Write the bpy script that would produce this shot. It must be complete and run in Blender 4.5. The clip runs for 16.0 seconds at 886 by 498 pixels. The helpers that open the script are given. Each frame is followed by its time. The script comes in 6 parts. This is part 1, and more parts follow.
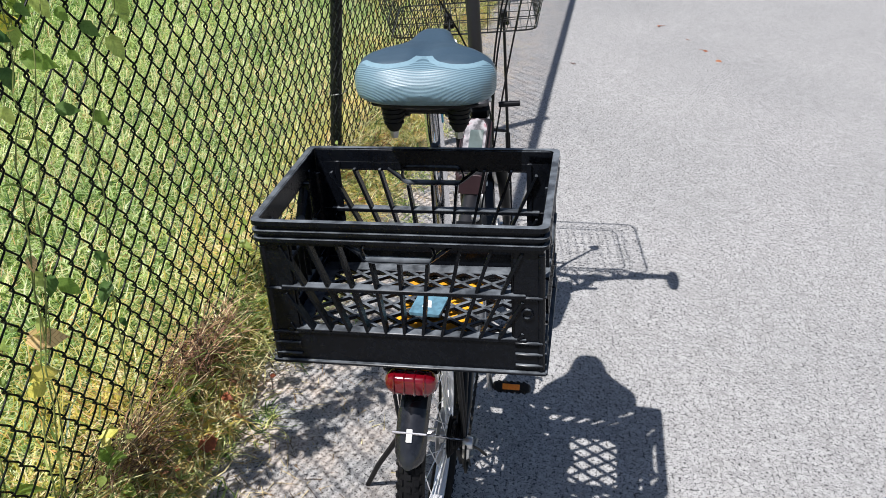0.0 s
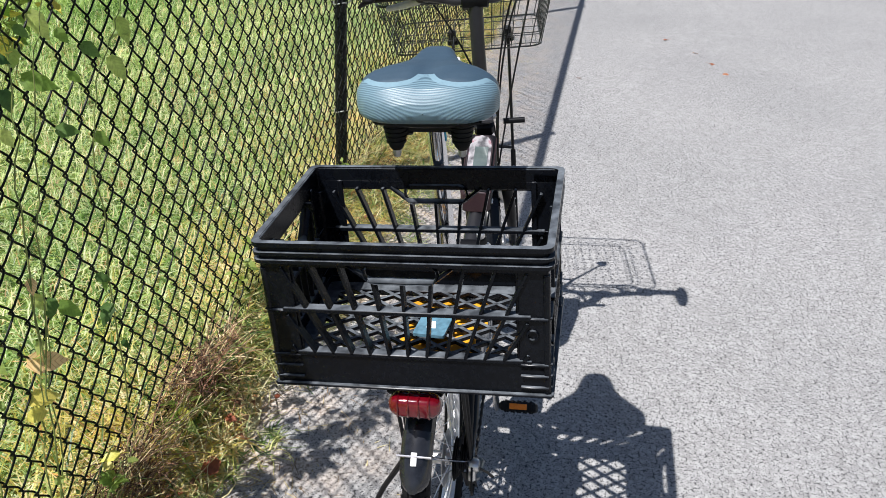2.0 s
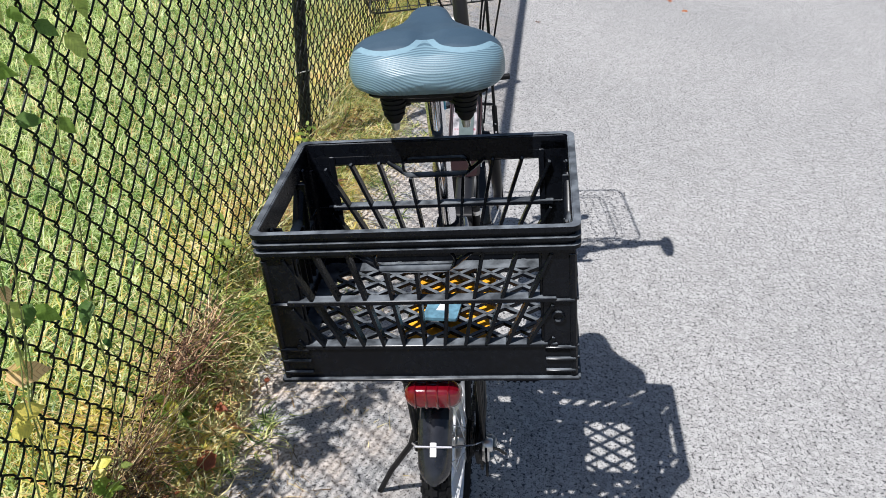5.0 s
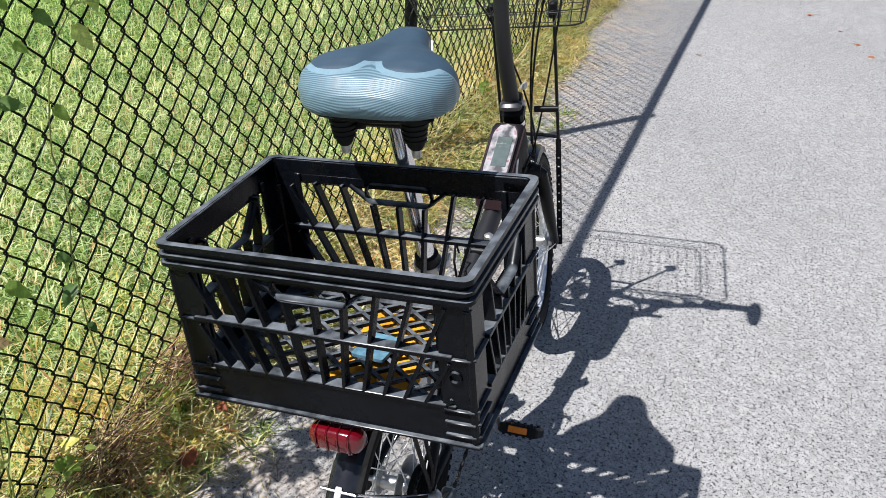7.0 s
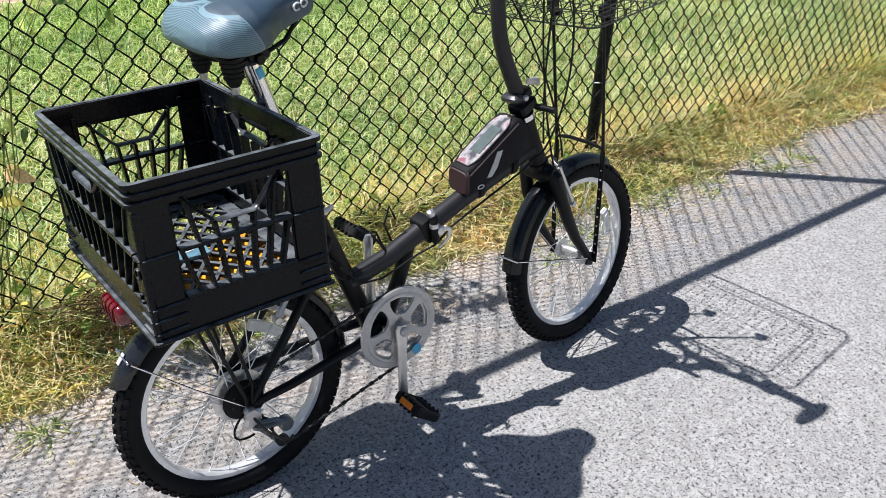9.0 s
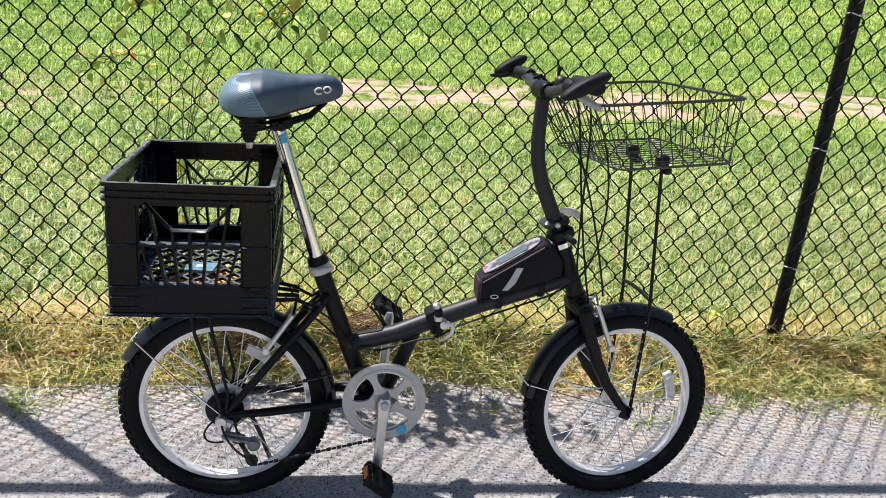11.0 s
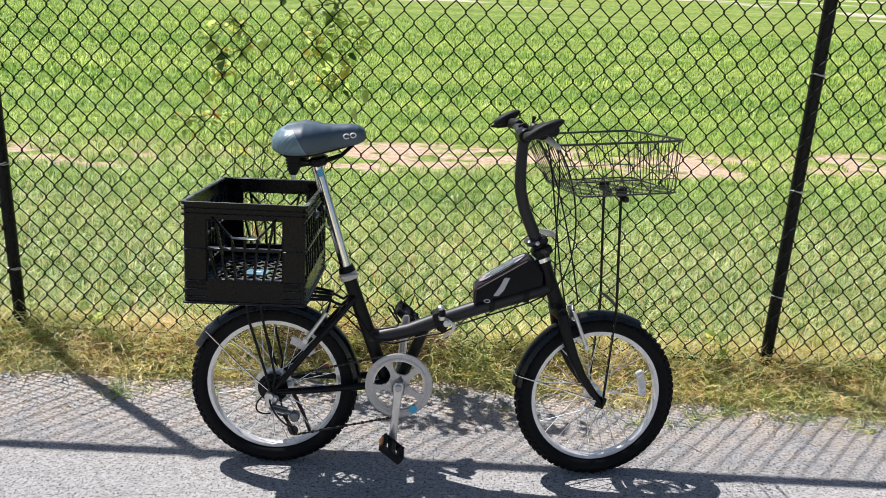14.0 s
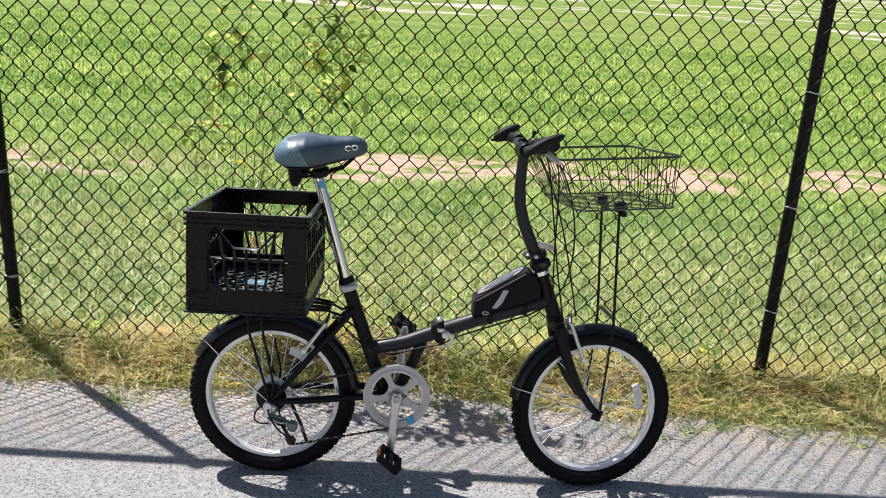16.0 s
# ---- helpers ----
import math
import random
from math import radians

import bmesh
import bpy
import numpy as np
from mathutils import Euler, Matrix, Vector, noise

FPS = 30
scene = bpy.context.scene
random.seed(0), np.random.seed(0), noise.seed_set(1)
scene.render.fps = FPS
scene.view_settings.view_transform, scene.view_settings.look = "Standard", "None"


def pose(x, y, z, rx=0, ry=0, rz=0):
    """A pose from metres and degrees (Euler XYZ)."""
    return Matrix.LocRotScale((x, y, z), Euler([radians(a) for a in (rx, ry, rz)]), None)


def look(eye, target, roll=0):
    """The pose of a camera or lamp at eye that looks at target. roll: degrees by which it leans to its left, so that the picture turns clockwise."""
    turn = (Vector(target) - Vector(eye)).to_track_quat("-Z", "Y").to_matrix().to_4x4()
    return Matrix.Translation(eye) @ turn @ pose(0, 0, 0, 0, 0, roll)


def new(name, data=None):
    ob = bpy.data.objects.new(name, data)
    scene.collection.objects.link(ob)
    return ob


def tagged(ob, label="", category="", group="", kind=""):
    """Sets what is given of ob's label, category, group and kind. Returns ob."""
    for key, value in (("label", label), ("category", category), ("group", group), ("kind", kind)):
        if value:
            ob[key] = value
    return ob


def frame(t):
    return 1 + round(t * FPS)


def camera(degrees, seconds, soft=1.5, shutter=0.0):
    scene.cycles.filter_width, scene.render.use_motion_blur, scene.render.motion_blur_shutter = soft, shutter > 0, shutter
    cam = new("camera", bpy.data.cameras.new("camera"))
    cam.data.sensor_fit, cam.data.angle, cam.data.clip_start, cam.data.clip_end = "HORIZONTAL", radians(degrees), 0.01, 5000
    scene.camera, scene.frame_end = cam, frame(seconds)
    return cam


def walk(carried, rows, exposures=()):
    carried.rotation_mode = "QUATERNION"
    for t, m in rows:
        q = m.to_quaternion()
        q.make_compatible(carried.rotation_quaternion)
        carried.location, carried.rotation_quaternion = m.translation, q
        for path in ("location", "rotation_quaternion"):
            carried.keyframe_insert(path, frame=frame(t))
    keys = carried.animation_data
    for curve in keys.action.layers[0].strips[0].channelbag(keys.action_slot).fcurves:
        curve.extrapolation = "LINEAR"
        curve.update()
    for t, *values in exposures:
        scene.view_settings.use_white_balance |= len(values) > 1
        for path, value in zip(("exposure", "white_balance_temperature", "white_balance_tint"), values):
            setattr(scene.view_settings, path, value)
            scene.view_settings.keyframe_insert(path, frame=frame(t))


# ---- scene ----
cam = camera(53.8, 16.0, soft=0.5)
PATH = [
    (0, (-1.386, -0.193, 1.459), (0.35, 0.042, 0.494), 3.9),
    (0.5, (-1.387, -0.193, 1.461), (0.353, 0.048, 0.504), 3.6),
    (1, (-1.38, -0.196, 1.458), (0.363, 0.05, 0.509), 3.4),
    (1.5, (-1.37, -0.2, 1.457), (0.376, 0.052, 0.516), 3.2),
    (2, (-1.361, -0.197, 1.458), (0.387, 0.061, 0.52), 3.2),
    (2.5, (-1.352, -0.193, 1.456), (0.397, 0.066, 0.52), 3.3),
    (3, (-1.337, -0.186, 1.452), (0.412, 0.069, 0.517), 3.4),
    (3.2, (-1.327, -0.182, 1.446), (0.423, 0.074, 0.512), 3.3),
    (5.3, (-1.263, -0.08, 1.458), (0.437, 0.047, 0.411), 1.7),
    (5.5, (-1.269, -0.115, 1.461), (0.435, 0.012, 0.421), 2.1),
    (6, (-1.285, -0.292, 1.476), (0.424, 0.017, 0.485), 2.5),
    (6.5, (-1.236, -0.413, 1.468), (0.438, -0.001, 0.455), 2.8),
    (7, (-1.069, -0.458, 1.447), (0.551, 0.112, 0.422), 2.1),
    (7.5, (-0.889, -0.556, 1.465), (0.675, 0.094, 0.401), 1.9),
    (8, (-0.803, -0.814, 1.445), (0.618, 0.094, 0.371), 1.5),
    (8.2, (-0.758, -0.918, 1.461), (0.596, 0.063, 0.363), 2.3),
    (10.3, (0.005, -1.71, 1.452), (0.607, -0.018, 0.582), 3.9),
    (10.5, (0.092, -1.708, 1.455), (0.6825, -0.013, 0.5755), 5.5),
    (11, (0.225, -1.825, 1.44), (0.4925, -0.0025, 0.6575), 4.65),
    (11.5, (0.378, -1.943, 1.47), (0.426, -0.153, 0.59), 0.5),
    (12, (0.362, -2.095, 1.45), (0.287, -0.297, 0.569), -1.3),
    (12.5, (0.381, -2.21, 1.474), (0.41, -0.402, 0.62), 0.5),
    (13, (0.451, -2.316, 1.495), (0.527, -0.44, 0.806), 2.3),
    (13.5, (0.487, -2.371, 1.511), (0.533, -0.489, 0.837), 3.3),
    (14, (0.429, -2.371, 1.502), (0.474, -0.479, 0.857), 2.8),
    (14.5, (0.407, -2.374, 1.506), (0.46, -0.481, 0.863), 3.0),
    (15, (0.407, -2.383, 1.512), (0.471, -0.49, 0.872), 3.3),
    (15.5, (0.409, -2.385, 1.513), (0.474, -0.488, 0.883), 3.5),
    (16, (0.403, -2.388, 1.51), (0.468, -0.488, 0.89), 3.6),
]
walk(cam, [(t, look(eye, target, roll)) for t, eye, target, roll in PATH], [(0.0, 0.39, 6290, 12), (8.2, 0.42, 6240, 11.5), (10.3, 0.57, 6350, 14), (12.5, 0.54, 6360, 14), (13.0, 0.46, 6400, 13), (16.0, 0.44, 6380, 13)])

# ---- world, sun and exposure ----
SUN_WAY = Vector((0.47, -0.415, -1.0)).normalized()
world = bpy.data.worlds.new("sky")
scene.world = world
world.use_nodes = True
wn = world.node_tree
sky = wn.nodes.new("ShaderNodeTexSky")
sky.sky_type, sky.sun_disc = "NISHITA", False
sky.sun_elevation, sky.sun_rotation = radians(58), radians(-48.6)
wn.links.new(sky.outputs[0], wn.nodes["Background"].inputs[0])
wn.nodes["Background"].inputs[1].default_value = 0.062
sun = new("sun", bpy.data.lights.new("sun", "SUN"))
sun.data.energy, sun.data.angle, sun.data.color = 5.0, radians(0.53), (1.0, 0.972, 0.935)
sun.rotation_euler = SUN_WAY.to_track_quat("-Z", "Y").to_euler()


# ---- materials ----
def nodes_of(name):
    m = bpy.data.materials.new(name)
    m.use_nodes = True
    t = m.node_tree
    return m, t, t.nodes["Principled BSDF"]


def ramp(t, fac, stops):
    r = t.nodes.new("ShaderNodeValToRGB")
    e = r.color_ramp.elements
    while len(e) < len(stops):
        e.new(0.5)
    for el, (p, c) in zip(e, stops):
        el.position, el.color = p, (*c, 1)
    t.links.new(fac, r.inputs[0])
    return r.outputs[0]


def tex(t, kind, scale, coord="Object", detail=3.0, stretch=None):
    c = t.nodes.new("ShaderNodeTexCoord")
    n = t.nodes.new("ShaderNodeTexNoise" if kind == "noise" else "ShaderNodeTexVoronoi")
    n.inputs["Scale"].default_value = scale
    if kind == "noise":
        n.inputs["Detail"].default_value = detail
    src = c.outputs[coord]
    if stretch:
        mp = t.nodes.new("ShaderNodeMapping")
        mp.inputs["Scale"].default_value = stretch
        t.links.new(src, mp.inputs[0])
        src = mp.outputs[0]
    t.links.new(src, n.inputs["Vector"])
    return n


def mixed(t, fac, a, b, mode="MIX"):
    m = t.nodes.new("ShaderNodeMix")
    m.data_type, m.blend_type = "RGBA", mode
    for sock, val in ((m.inputs[0], fac), (m.inputs[6], a), (m.inputs[7], b)):
        if isinstance(val, (int, float)):
            sock.default_value = val
        elif isinstance(val, tuple):
            sock.default_value = (*val, 1)
        else:
            t.links.new(val, sock)
    return m.outputs[2]


def bump(t, p, height, strength, distance=0.002):
    b = t.nodes.new("ShaderNodeBump")
    b.inputs["Strength"].default_value, b.inputs["Distance"].default_value = strength, distance
    t.links.new(height, b.inputs["Height"])
    t.links.new(b.outputs[0], p.inputs["Normal"])


def surface(name, color, rough=0.5, metal=0.0, vary=0.25, grain=60.0, relief=0.1, coat=0.0, spec=0.5):
    """A plain made surface with grain, stains and a rough that varies."""
    m, t, p = nodes_of(name)
    fine, broad = tex(t, "noise", grain), tex(t, "noise", grain * 0.12)
    dark = tuple(c * (1 - vary) for c in color)
    light = tuple(min(1, c * (1 + vary)) for c in color)
    a = ramp(t, fine.outputs[0], [(0.3, dark), (0.7, light)])
    b = ramp(t, broad.outputs[0], [(0.35, dark), (0.65, color)])
    t.links.new(mixed(t, 0.5, a, b), p.inputs["Base Color"])
    r = t.nodes.new("ShaderNodeMapRange")
    r.inputs["To Min"].default_value, r.inputs["To Max"].default_value = max(0.02, rough - 0.1), min(1, rough + 0.12)
    t.links.new(broad.outputs[0], r.inputs[0])
    t.links.new(r.outputs[0], p.inputs["Roughness"])
    p.inputs["Metallic"].default_value = metal
    p.inputs["Coat Weight"].default_value = coat
    p.inputs["Specular IOR Level"].default_value = spec
    if relief:
        bump(t, p, fine.outputs[0], relief, 0.001)
    return m


def leafy(name, stops, rough=0.5, through_light=0.35, blotch=None, bands=False):
    """Leaves and blades: the colour differs from blade to blade, and light shines through."""
    m, t, p = nodes_of(name)
    g = t.nodes.new("ShaderNodeNewGeometry")
    col = ramp(t, g.outputs["Random Per Island"], stops)
    n = t.nodes.new("ShaderNodeTexNoise")
    n.inputs["Scale"].default_value = blotch or 1.3
    t.links.new(g.outputs["Position"], n.inputs["Vector"])
    shade = ramp(t, n.outputs[0], [(0.3, (0.72, 0.78, 0.6)), (0.7, (1.15, 1.08, 1.0))])
    col = mixed(t, 1.0, col, shade, "MULTIPLY")
    if bands:
        mp = t.nodes.new("ShaderNodeMapping")
        mp.inputs["Scale"].default_value = (0.07, 1.0, 1.0)
        t.links.new(g.outputs["Position"], mp.inputs[0])
        w = t.nodes.new("ShaderNodeTexNoise")
        w.inputs["Scale"].default_value, w.inputs["Detail"].default_value = 0.75, 2.0
        t.links.new(mp.outputs[0], w.inputs["Vector"])
        col = mixed(t, 1.0, col, ramp(t, w.outputs[0], [(0.38, (0.74, 0.84, 0.7)), (0.62, (1.12, 1.08, 1.08))]), "MULTIPLY")
        # grass by the fence is tinted bluer than the mown field
        xyz = t.nodes.new("ShaderNodeSeparateXYZ")
        t.links.new(g.outputs["Position"], xyz.inputs[0])
        out = t.nodes.new("ShaderNodeMapRange")
        out.inputs[1].default_value, out.inputs[2].default_value = 1.6, 4.2
        t.links.new(xyz.outputs[1], out.inputs[0])
        col = mixed(t, 1.0, col, ramp(t, out.outputs[0], [(0.0, (0.95, 0.995, 1.22)), (1.0, (0.95, 1.06, 0.76))]), "MULTIPLY")
    t.links.new(col, p.inputs["Base Color"])
    p.inputs["Roughness"].default_value = rough
    tr = t.nodes.new("ShaderNodeBsdfTranslucent")
    t.links.new(col, tr.inputs[0])
    mx = t.nodes.new("ShaderNodeMixShader")
    mx.inputs[0].default_value = through_light
    t.links.new(p.outputs[0], mx.inputs[1])
    t.links.new(tr.outputs[0], mx.inputs[2])
    t.links.new(mx.outputs[0], t.nodes["Material Output"].inputs[0])
    return m


def asphalt_material():
    m, t, p = nodes_of("weathered_asphalt")
    cell = tex(t, "voronoi", 110)
    broad, mid = tex(t, "noise", 0.9), tex(t, "noise", 14)
    stone = ramp(t, cell.outputs["Color"], [(0.1, (0.25, 0.247, 0.243)), (0.5, (0.365, 0.36, 0.353)), (0.9, (0.48, 0.473, 0.463))])
    col = mixed(t, 0.3, stone, (0.37, 0.366, 0.36))

    def pores(scale, low, high, dark, detail=2.0):
        """Open pores between the stones, of uneven shape."""
        return ramp(t, tex(t, "noise", scale, detail=detail).outputs[0], [(low, (dark, dark, dark * 1.05)), (high, (1, 1, 1))])

    deep = pores(120, 0.355, 0.415, 0.22)
    col = mixed(t, 1.0, col, deep, "MULTIPLY")
    col = mixed(t, 1.0, col, pores(230, 0.37, 0.44, 0.4), "MULTIPLY")
    col = mixed(t, 1.0, col, pores(66, 0.25, 0.3, 0.35, 3.0), "MULTIPLY")
    col = mixed(t, 0.6, col, ramp(t, broad.outputs[0], [(0.3, (0.84, 0.84, 0.83)), (0.7, (1.06, 1.05, 1.03))]), "MULTIPLY")
    col = mixed(t, 0.4, col, ramp(t, mid.outputs[0], [(0.3, (0.84, 0.83, 0.81)), (0.65, (1.05, 1.05, 1.05))]), "MULTIPLY")
    g = t.nodes.new("ShaderNodeNewGeometry")
    xyz = t.nodes.new("ShaderNodeSeparateXYZ")
    t.links.new(g.outputs["Position"], xyz.inputs[0])
    near = t.nodes.new("ShaderNodeMapRange")
    near.inputs[1].default_value, near.inputs[2].default_value = -0.15, 0.4
    t.links.new(xyz.outputs[1], near.inputs[0])
    spots = ramp(t, tex(t, "noise", 9, detail=6).outputs[0], [(0.4, (0, 0, 0)), (0.62, (1, 1, 1))])
    dirty = mixed(t, 1.0, spots, near.outputs[0], "MULTIPLY")
    soil = ramp(t, tex(t, "noise", 120, detail=3).outputs[0], [(0.35, (0.24, 0.19, 0.155)), (0.65, (0.62, 0.545, 0.47))])
    col = mixed(t, dirty, col, soil)
    t.links.new(col, p.inputs["Base Color"])
    p.inputs["Roughness"].default_value = 0.9
    p.inputs["Specular IOR Level"].default_value = 0.25
    bump(t, p, deep, 0.5, 0.003)
    return m


def ground_material():
    """Lawn soil with a worn bare track and pale sandy patches far off."""
    m, t, p = nodes_of("lawn_ground")
    g = t.nodes.new("ShaderNodeNewGeometry")
    xyz = t.nodes.new("ShaderNodeSeparateXYZ")
    t.links.new(g.outputs["Position"], xyz.inputs[0])

    def noise_at(scale, detail=4.0, stretch=(1, 1, 1)):
        mp = t.nodes.new("ShaderNodeMapping")
        mp.inputs["Scale"].default_value = stretch
        t.links.new(g.outputs["Position"], mp.inputs[0])
        n = t.nodes.new("ShaderNodeTexNoise")
        n.inputs["Scale"].default_value, n.inputs["Detail"].default_value = scale, detail
        t.links.new(mp.outputs[0], n.inputs["Vector"])
        return n.outputs[0]

    def calc(op, a, b):
        n = t.nodes.new("ShaderNodeMath")
        n.operation = op
        n.inputs[2].default_value = 4.05
        for s, v in zip(n.inputs, (a, b)):
            if isinstance(v, (int, float)):
                s.default_value = v
            else:
                t.links.new(v, s)
        return n.outputs[0]

    def span(v, a, b):
        n = t.nodes.new("ShaderNodeMapRange")
        n.interpolation_type = "SMOOTHSTEP"
        t.links.new(v, n.inputs[0])
        n.inputs[1].default_value, n.inputs[2].default_value = a, b
        return n.outputs[0]

    fine = noise_at(70)
    tufts = noise_at(7.0, 5.0)
    grass = ramp(t, fine, [(0.3, (0.08, 0.13, 0.03)), (0.5, (0.28, 0.37, 0.10)), (0.72, (0.50, 0.57, 0.22))])
    grass = mixed(t, 0.9, grass, ramp(t, tufts, [(0.36, (0.42, 0.5, 0.38)), (0.5, (0.85, 0.9, 0.8)), (0.64, (1.25, 1.15, 1.1))]), "MULTIPLY")
    grass = mixed(t, 0.9, grass, ramp(t, noise_at(0.75, 2.0, (0.07, 1, 1)), [(0.38, (0.72, 0.84, 0.66)), (0.62, (1.15, 1.08, 1.0))]), "MULTIPLY")
    soil = ramp(t, noise_at(40), [(0.32, (0.09, 0.075, 0.035)), (0.5, (0.34, 0.29, 0.12)), (0.68, (0.6, 0.53, 0.25))])
    thatch = ramp(t, noise_at(45), [(0.3, (0.3, 0.26, 0.16)), (0.5, (0.64, 0.57, 0.36)), (0.7, (0.84, 0.78, 0.55))])
    soil = mixed(t, span(xyz.outputs[1], 0.68, 0.56), soil, thatch)
    bare = ramp(t, noise_at(30), [(0.3, (0.46, 0.31, 0.21)), (0.7, (0.76, 0.58, 0.43))])
    col = mixed(t, span(xyz.outputs[1], 1.1, 0.75), grass, soil)
    off = calc("ABSOLUTE", calc("SUBTRACT", xyz.outputs[1], calc("MULTIPLY_ADD", xyz.outputs[0], 0.09)), 0.0)
    track = calc("MULTIPLY", span(off, 0.66, 0.36), span(noise_at(5.0, 6.0, (0.6, 1, 1)), 0.40, 0.5))
    col = mixed(t, track, col, bare)
    far = calc("MULTIPLY", span(xyz.outputs[1], 24.0, 25.5), span(noise_at(0.3, 5.0, (0.55, 0.8, 1)), 0.54, 0.6))
    col = mixed(t, far, col, (0.6, 0.53, 0.42))
    t.links.new(col, p.inputs["Base Color"])
    p.inputs["Roughness"].default_value = 0.95
    p.inputs["Specular IOR Level"].default_value = 0.1
    bump(t, p, fine, 0.8, 0.03)
    return m


MATTE_BLACK = surface("matte_black_paint", (0.0045, 0.0047, 0.006), 0.4, 0, 0.3, 90, 0.06, spec=0.22)
STEM_GREY = surface("satin_dark_grey_paint", (0.015, 0.015, 0.018), 0.47, 0, 0.2, 90, 0.05, spec=0.4)
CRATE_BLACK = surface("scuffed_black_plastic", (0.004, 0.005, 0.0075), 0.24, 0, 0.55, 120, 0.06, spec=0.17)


def dust_and_highlight(m, color, amount):
    """Fine dust lying on upward faces, with bright sunlit tops put into the colour."""
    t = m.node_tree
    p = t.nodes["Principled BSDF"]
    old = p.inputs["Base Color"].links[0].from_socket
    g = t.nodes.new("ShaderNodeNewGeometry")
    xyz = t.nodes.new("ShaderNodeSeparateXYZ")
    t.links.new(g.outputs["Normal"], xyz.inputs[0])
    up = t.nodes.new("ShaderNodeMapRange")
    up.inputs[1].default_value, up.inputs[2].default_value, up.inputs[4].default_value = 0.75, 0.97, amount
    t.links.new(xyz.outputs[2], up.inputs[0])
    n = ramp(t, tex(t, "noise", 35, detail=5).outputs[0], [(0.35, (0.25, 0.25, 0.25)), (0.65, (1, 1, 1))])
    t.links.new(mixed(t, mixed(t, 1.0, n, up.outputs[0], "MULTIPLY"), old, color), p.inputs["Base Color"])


# paler tops on the crate: dust plus sun highlights painted into the base colour
dust_and_highlight(CRATE_BLACK, (0.3, 0.33, 0.36), 0.55)
RUBBER = surface("tyre_rubber", (0.0055, 0.0055, 0.0065), 0.7, 0, 0.35, 150, 0.3, spec=0.2)
SOFT_BLACK = surface("soft_black_rubber", (0.0045, 0.0045, 0.0055), 0.6, 0, 0.3, 140, 0.2, spec=0.3)
CHROME = surface("chrome", (0.75, 0.75, 0.77), 0.1, 1.0, 0.06, 30, 0.0)
ALLOY = surface("brushed_alloy", (0.68, 0.67, 0.66), 0.34, 0.85, 0.12, 80, 0.05)
RIM_ALLOY = surface("rim_alloy", (0.86, 0.86, 0.87), 0.32, 0.45, 0.12, 80, 0.05)
SILVER_PLASTIC = surface("silver_white_paint", (0.6, 0.57, 0.545), 0.38, 0.25, 0.14, 80, 0.05)
STEEL_DARK = surface("dark_greasy_steel", (0.05, 0.048, 0.045), 0.45, 0.6, 0.4, 120, 0.1)
FENDER_BLACK = surface("glossy_black_fender", (0.005, 0.006, 0.008), 0.25, 0, 0.3, 70, 0.03, coat=0.15, spec=0.3)
DUSTY_FENDER = surface("dusty_grey_fender", (0.02, 0.021, 0.026), 0.18, 0, 0.6, 50, 0.05)
SADDLE_TOP = surface("slate_blue_vinyl", (0.036, 0.068, 0.1), 0.48, 0, 0.12, 260, 0.12, spec=0.8)
BAG_CLOTH = surface("black_bag_fabric", (0.006, 0.0058, 0.0085), 0.7, 0, 0.3, 400, 0.3, spec=0.25)
BAG_TRIM = surface("dark_red_bag_fabric", (0.028, 0.010, 0.014), 0.6, 0, 0.3, 300, 0.2)
GREY_REFLECTIVE = surface("grey_reflective_tape", (0.5, 0.5, 0.52), 0.45, 0.1, 0.12, 90, 0.05)
WHITE_MARK = surface("white_print", (0.8, 0.8, 0.8), 0.5, 0, 0.06, 90, 0.0)
WHITE_REFLECTOR = surface("white_reflector", (0.75, 0.74, 0.72), 0.25, 0.1, 0.15, 200, 0.1)
ORANGE = surface("orange_reflector", (0.85, 0.24, 0.02), 0.3, 0, 0.2, 200, 0.1)
RED_LENS = surface("red_reflector", (0.13, 0.002, 0.007), 0.1, 0, 0.3, 120, 0.15, coat=0.6)
YELLOW_CLOTH = surface("yellow_cloth", (0.85, 0.37, 0.012), 0.7, 0, 0.3, 40, 0.2)
BLUE_CARD = surface("blue_grey_card", (0.12, 0.25, 0.33), 0.45, 0, 0.45, 110, 0.05)
BLUE_STICKER = surface("blue_sticker", (0.1, 0.5, 0.75), 0.4, 0, 0.1, 60, 0.0)
FENCE_BLACK = surface("black_vinyl_coat", (0.004, 0.0046, 0.0055), 0.4, 0, 0.3, 60, 0.06, spec=0.2)
WIRE_BLACK = surface("black_vinyl_wire", (0.003, 0.006, 0.004), 0.42, 0, 0.2, 60, 0.0, spec=0.16)
BASKET_WIRE = surface("dark_basket_wire", (0.018, 0.02, 0.018), 0.3, 0, 0.3, 60, 0.0, spec=0.55)
BAR_GREY = surface("satin_grey_bar", (0.05, 0.05, 0.056), 0.32, 0.3, 0.2, 90, 0.04)
GREY_STEEL = surface("grey_derailleur_steel", (0.2, 0.22, 0.23), 0.3, 0.6, 0.3, 90, 0.05)
TIE_STEEL = surface("galvanised_tie", (0.5, 0.5, 0.5), 0.4, 0.8, 0.1, 60, 0.0)
ASPHALT = asphalt_material()
GROUND = ground_material()
LAWN_BLADE = leafy("lawn_blades", [(0.0, (0.035, 0.095, 0.02)), (0.3, (0.33, 0.49, 0.14)), (0.6, (0.64, 0.74, 0.29)), (1.0, (0.95, 0.94, 0.58))], 0.38, 0.45, 2.2, True)
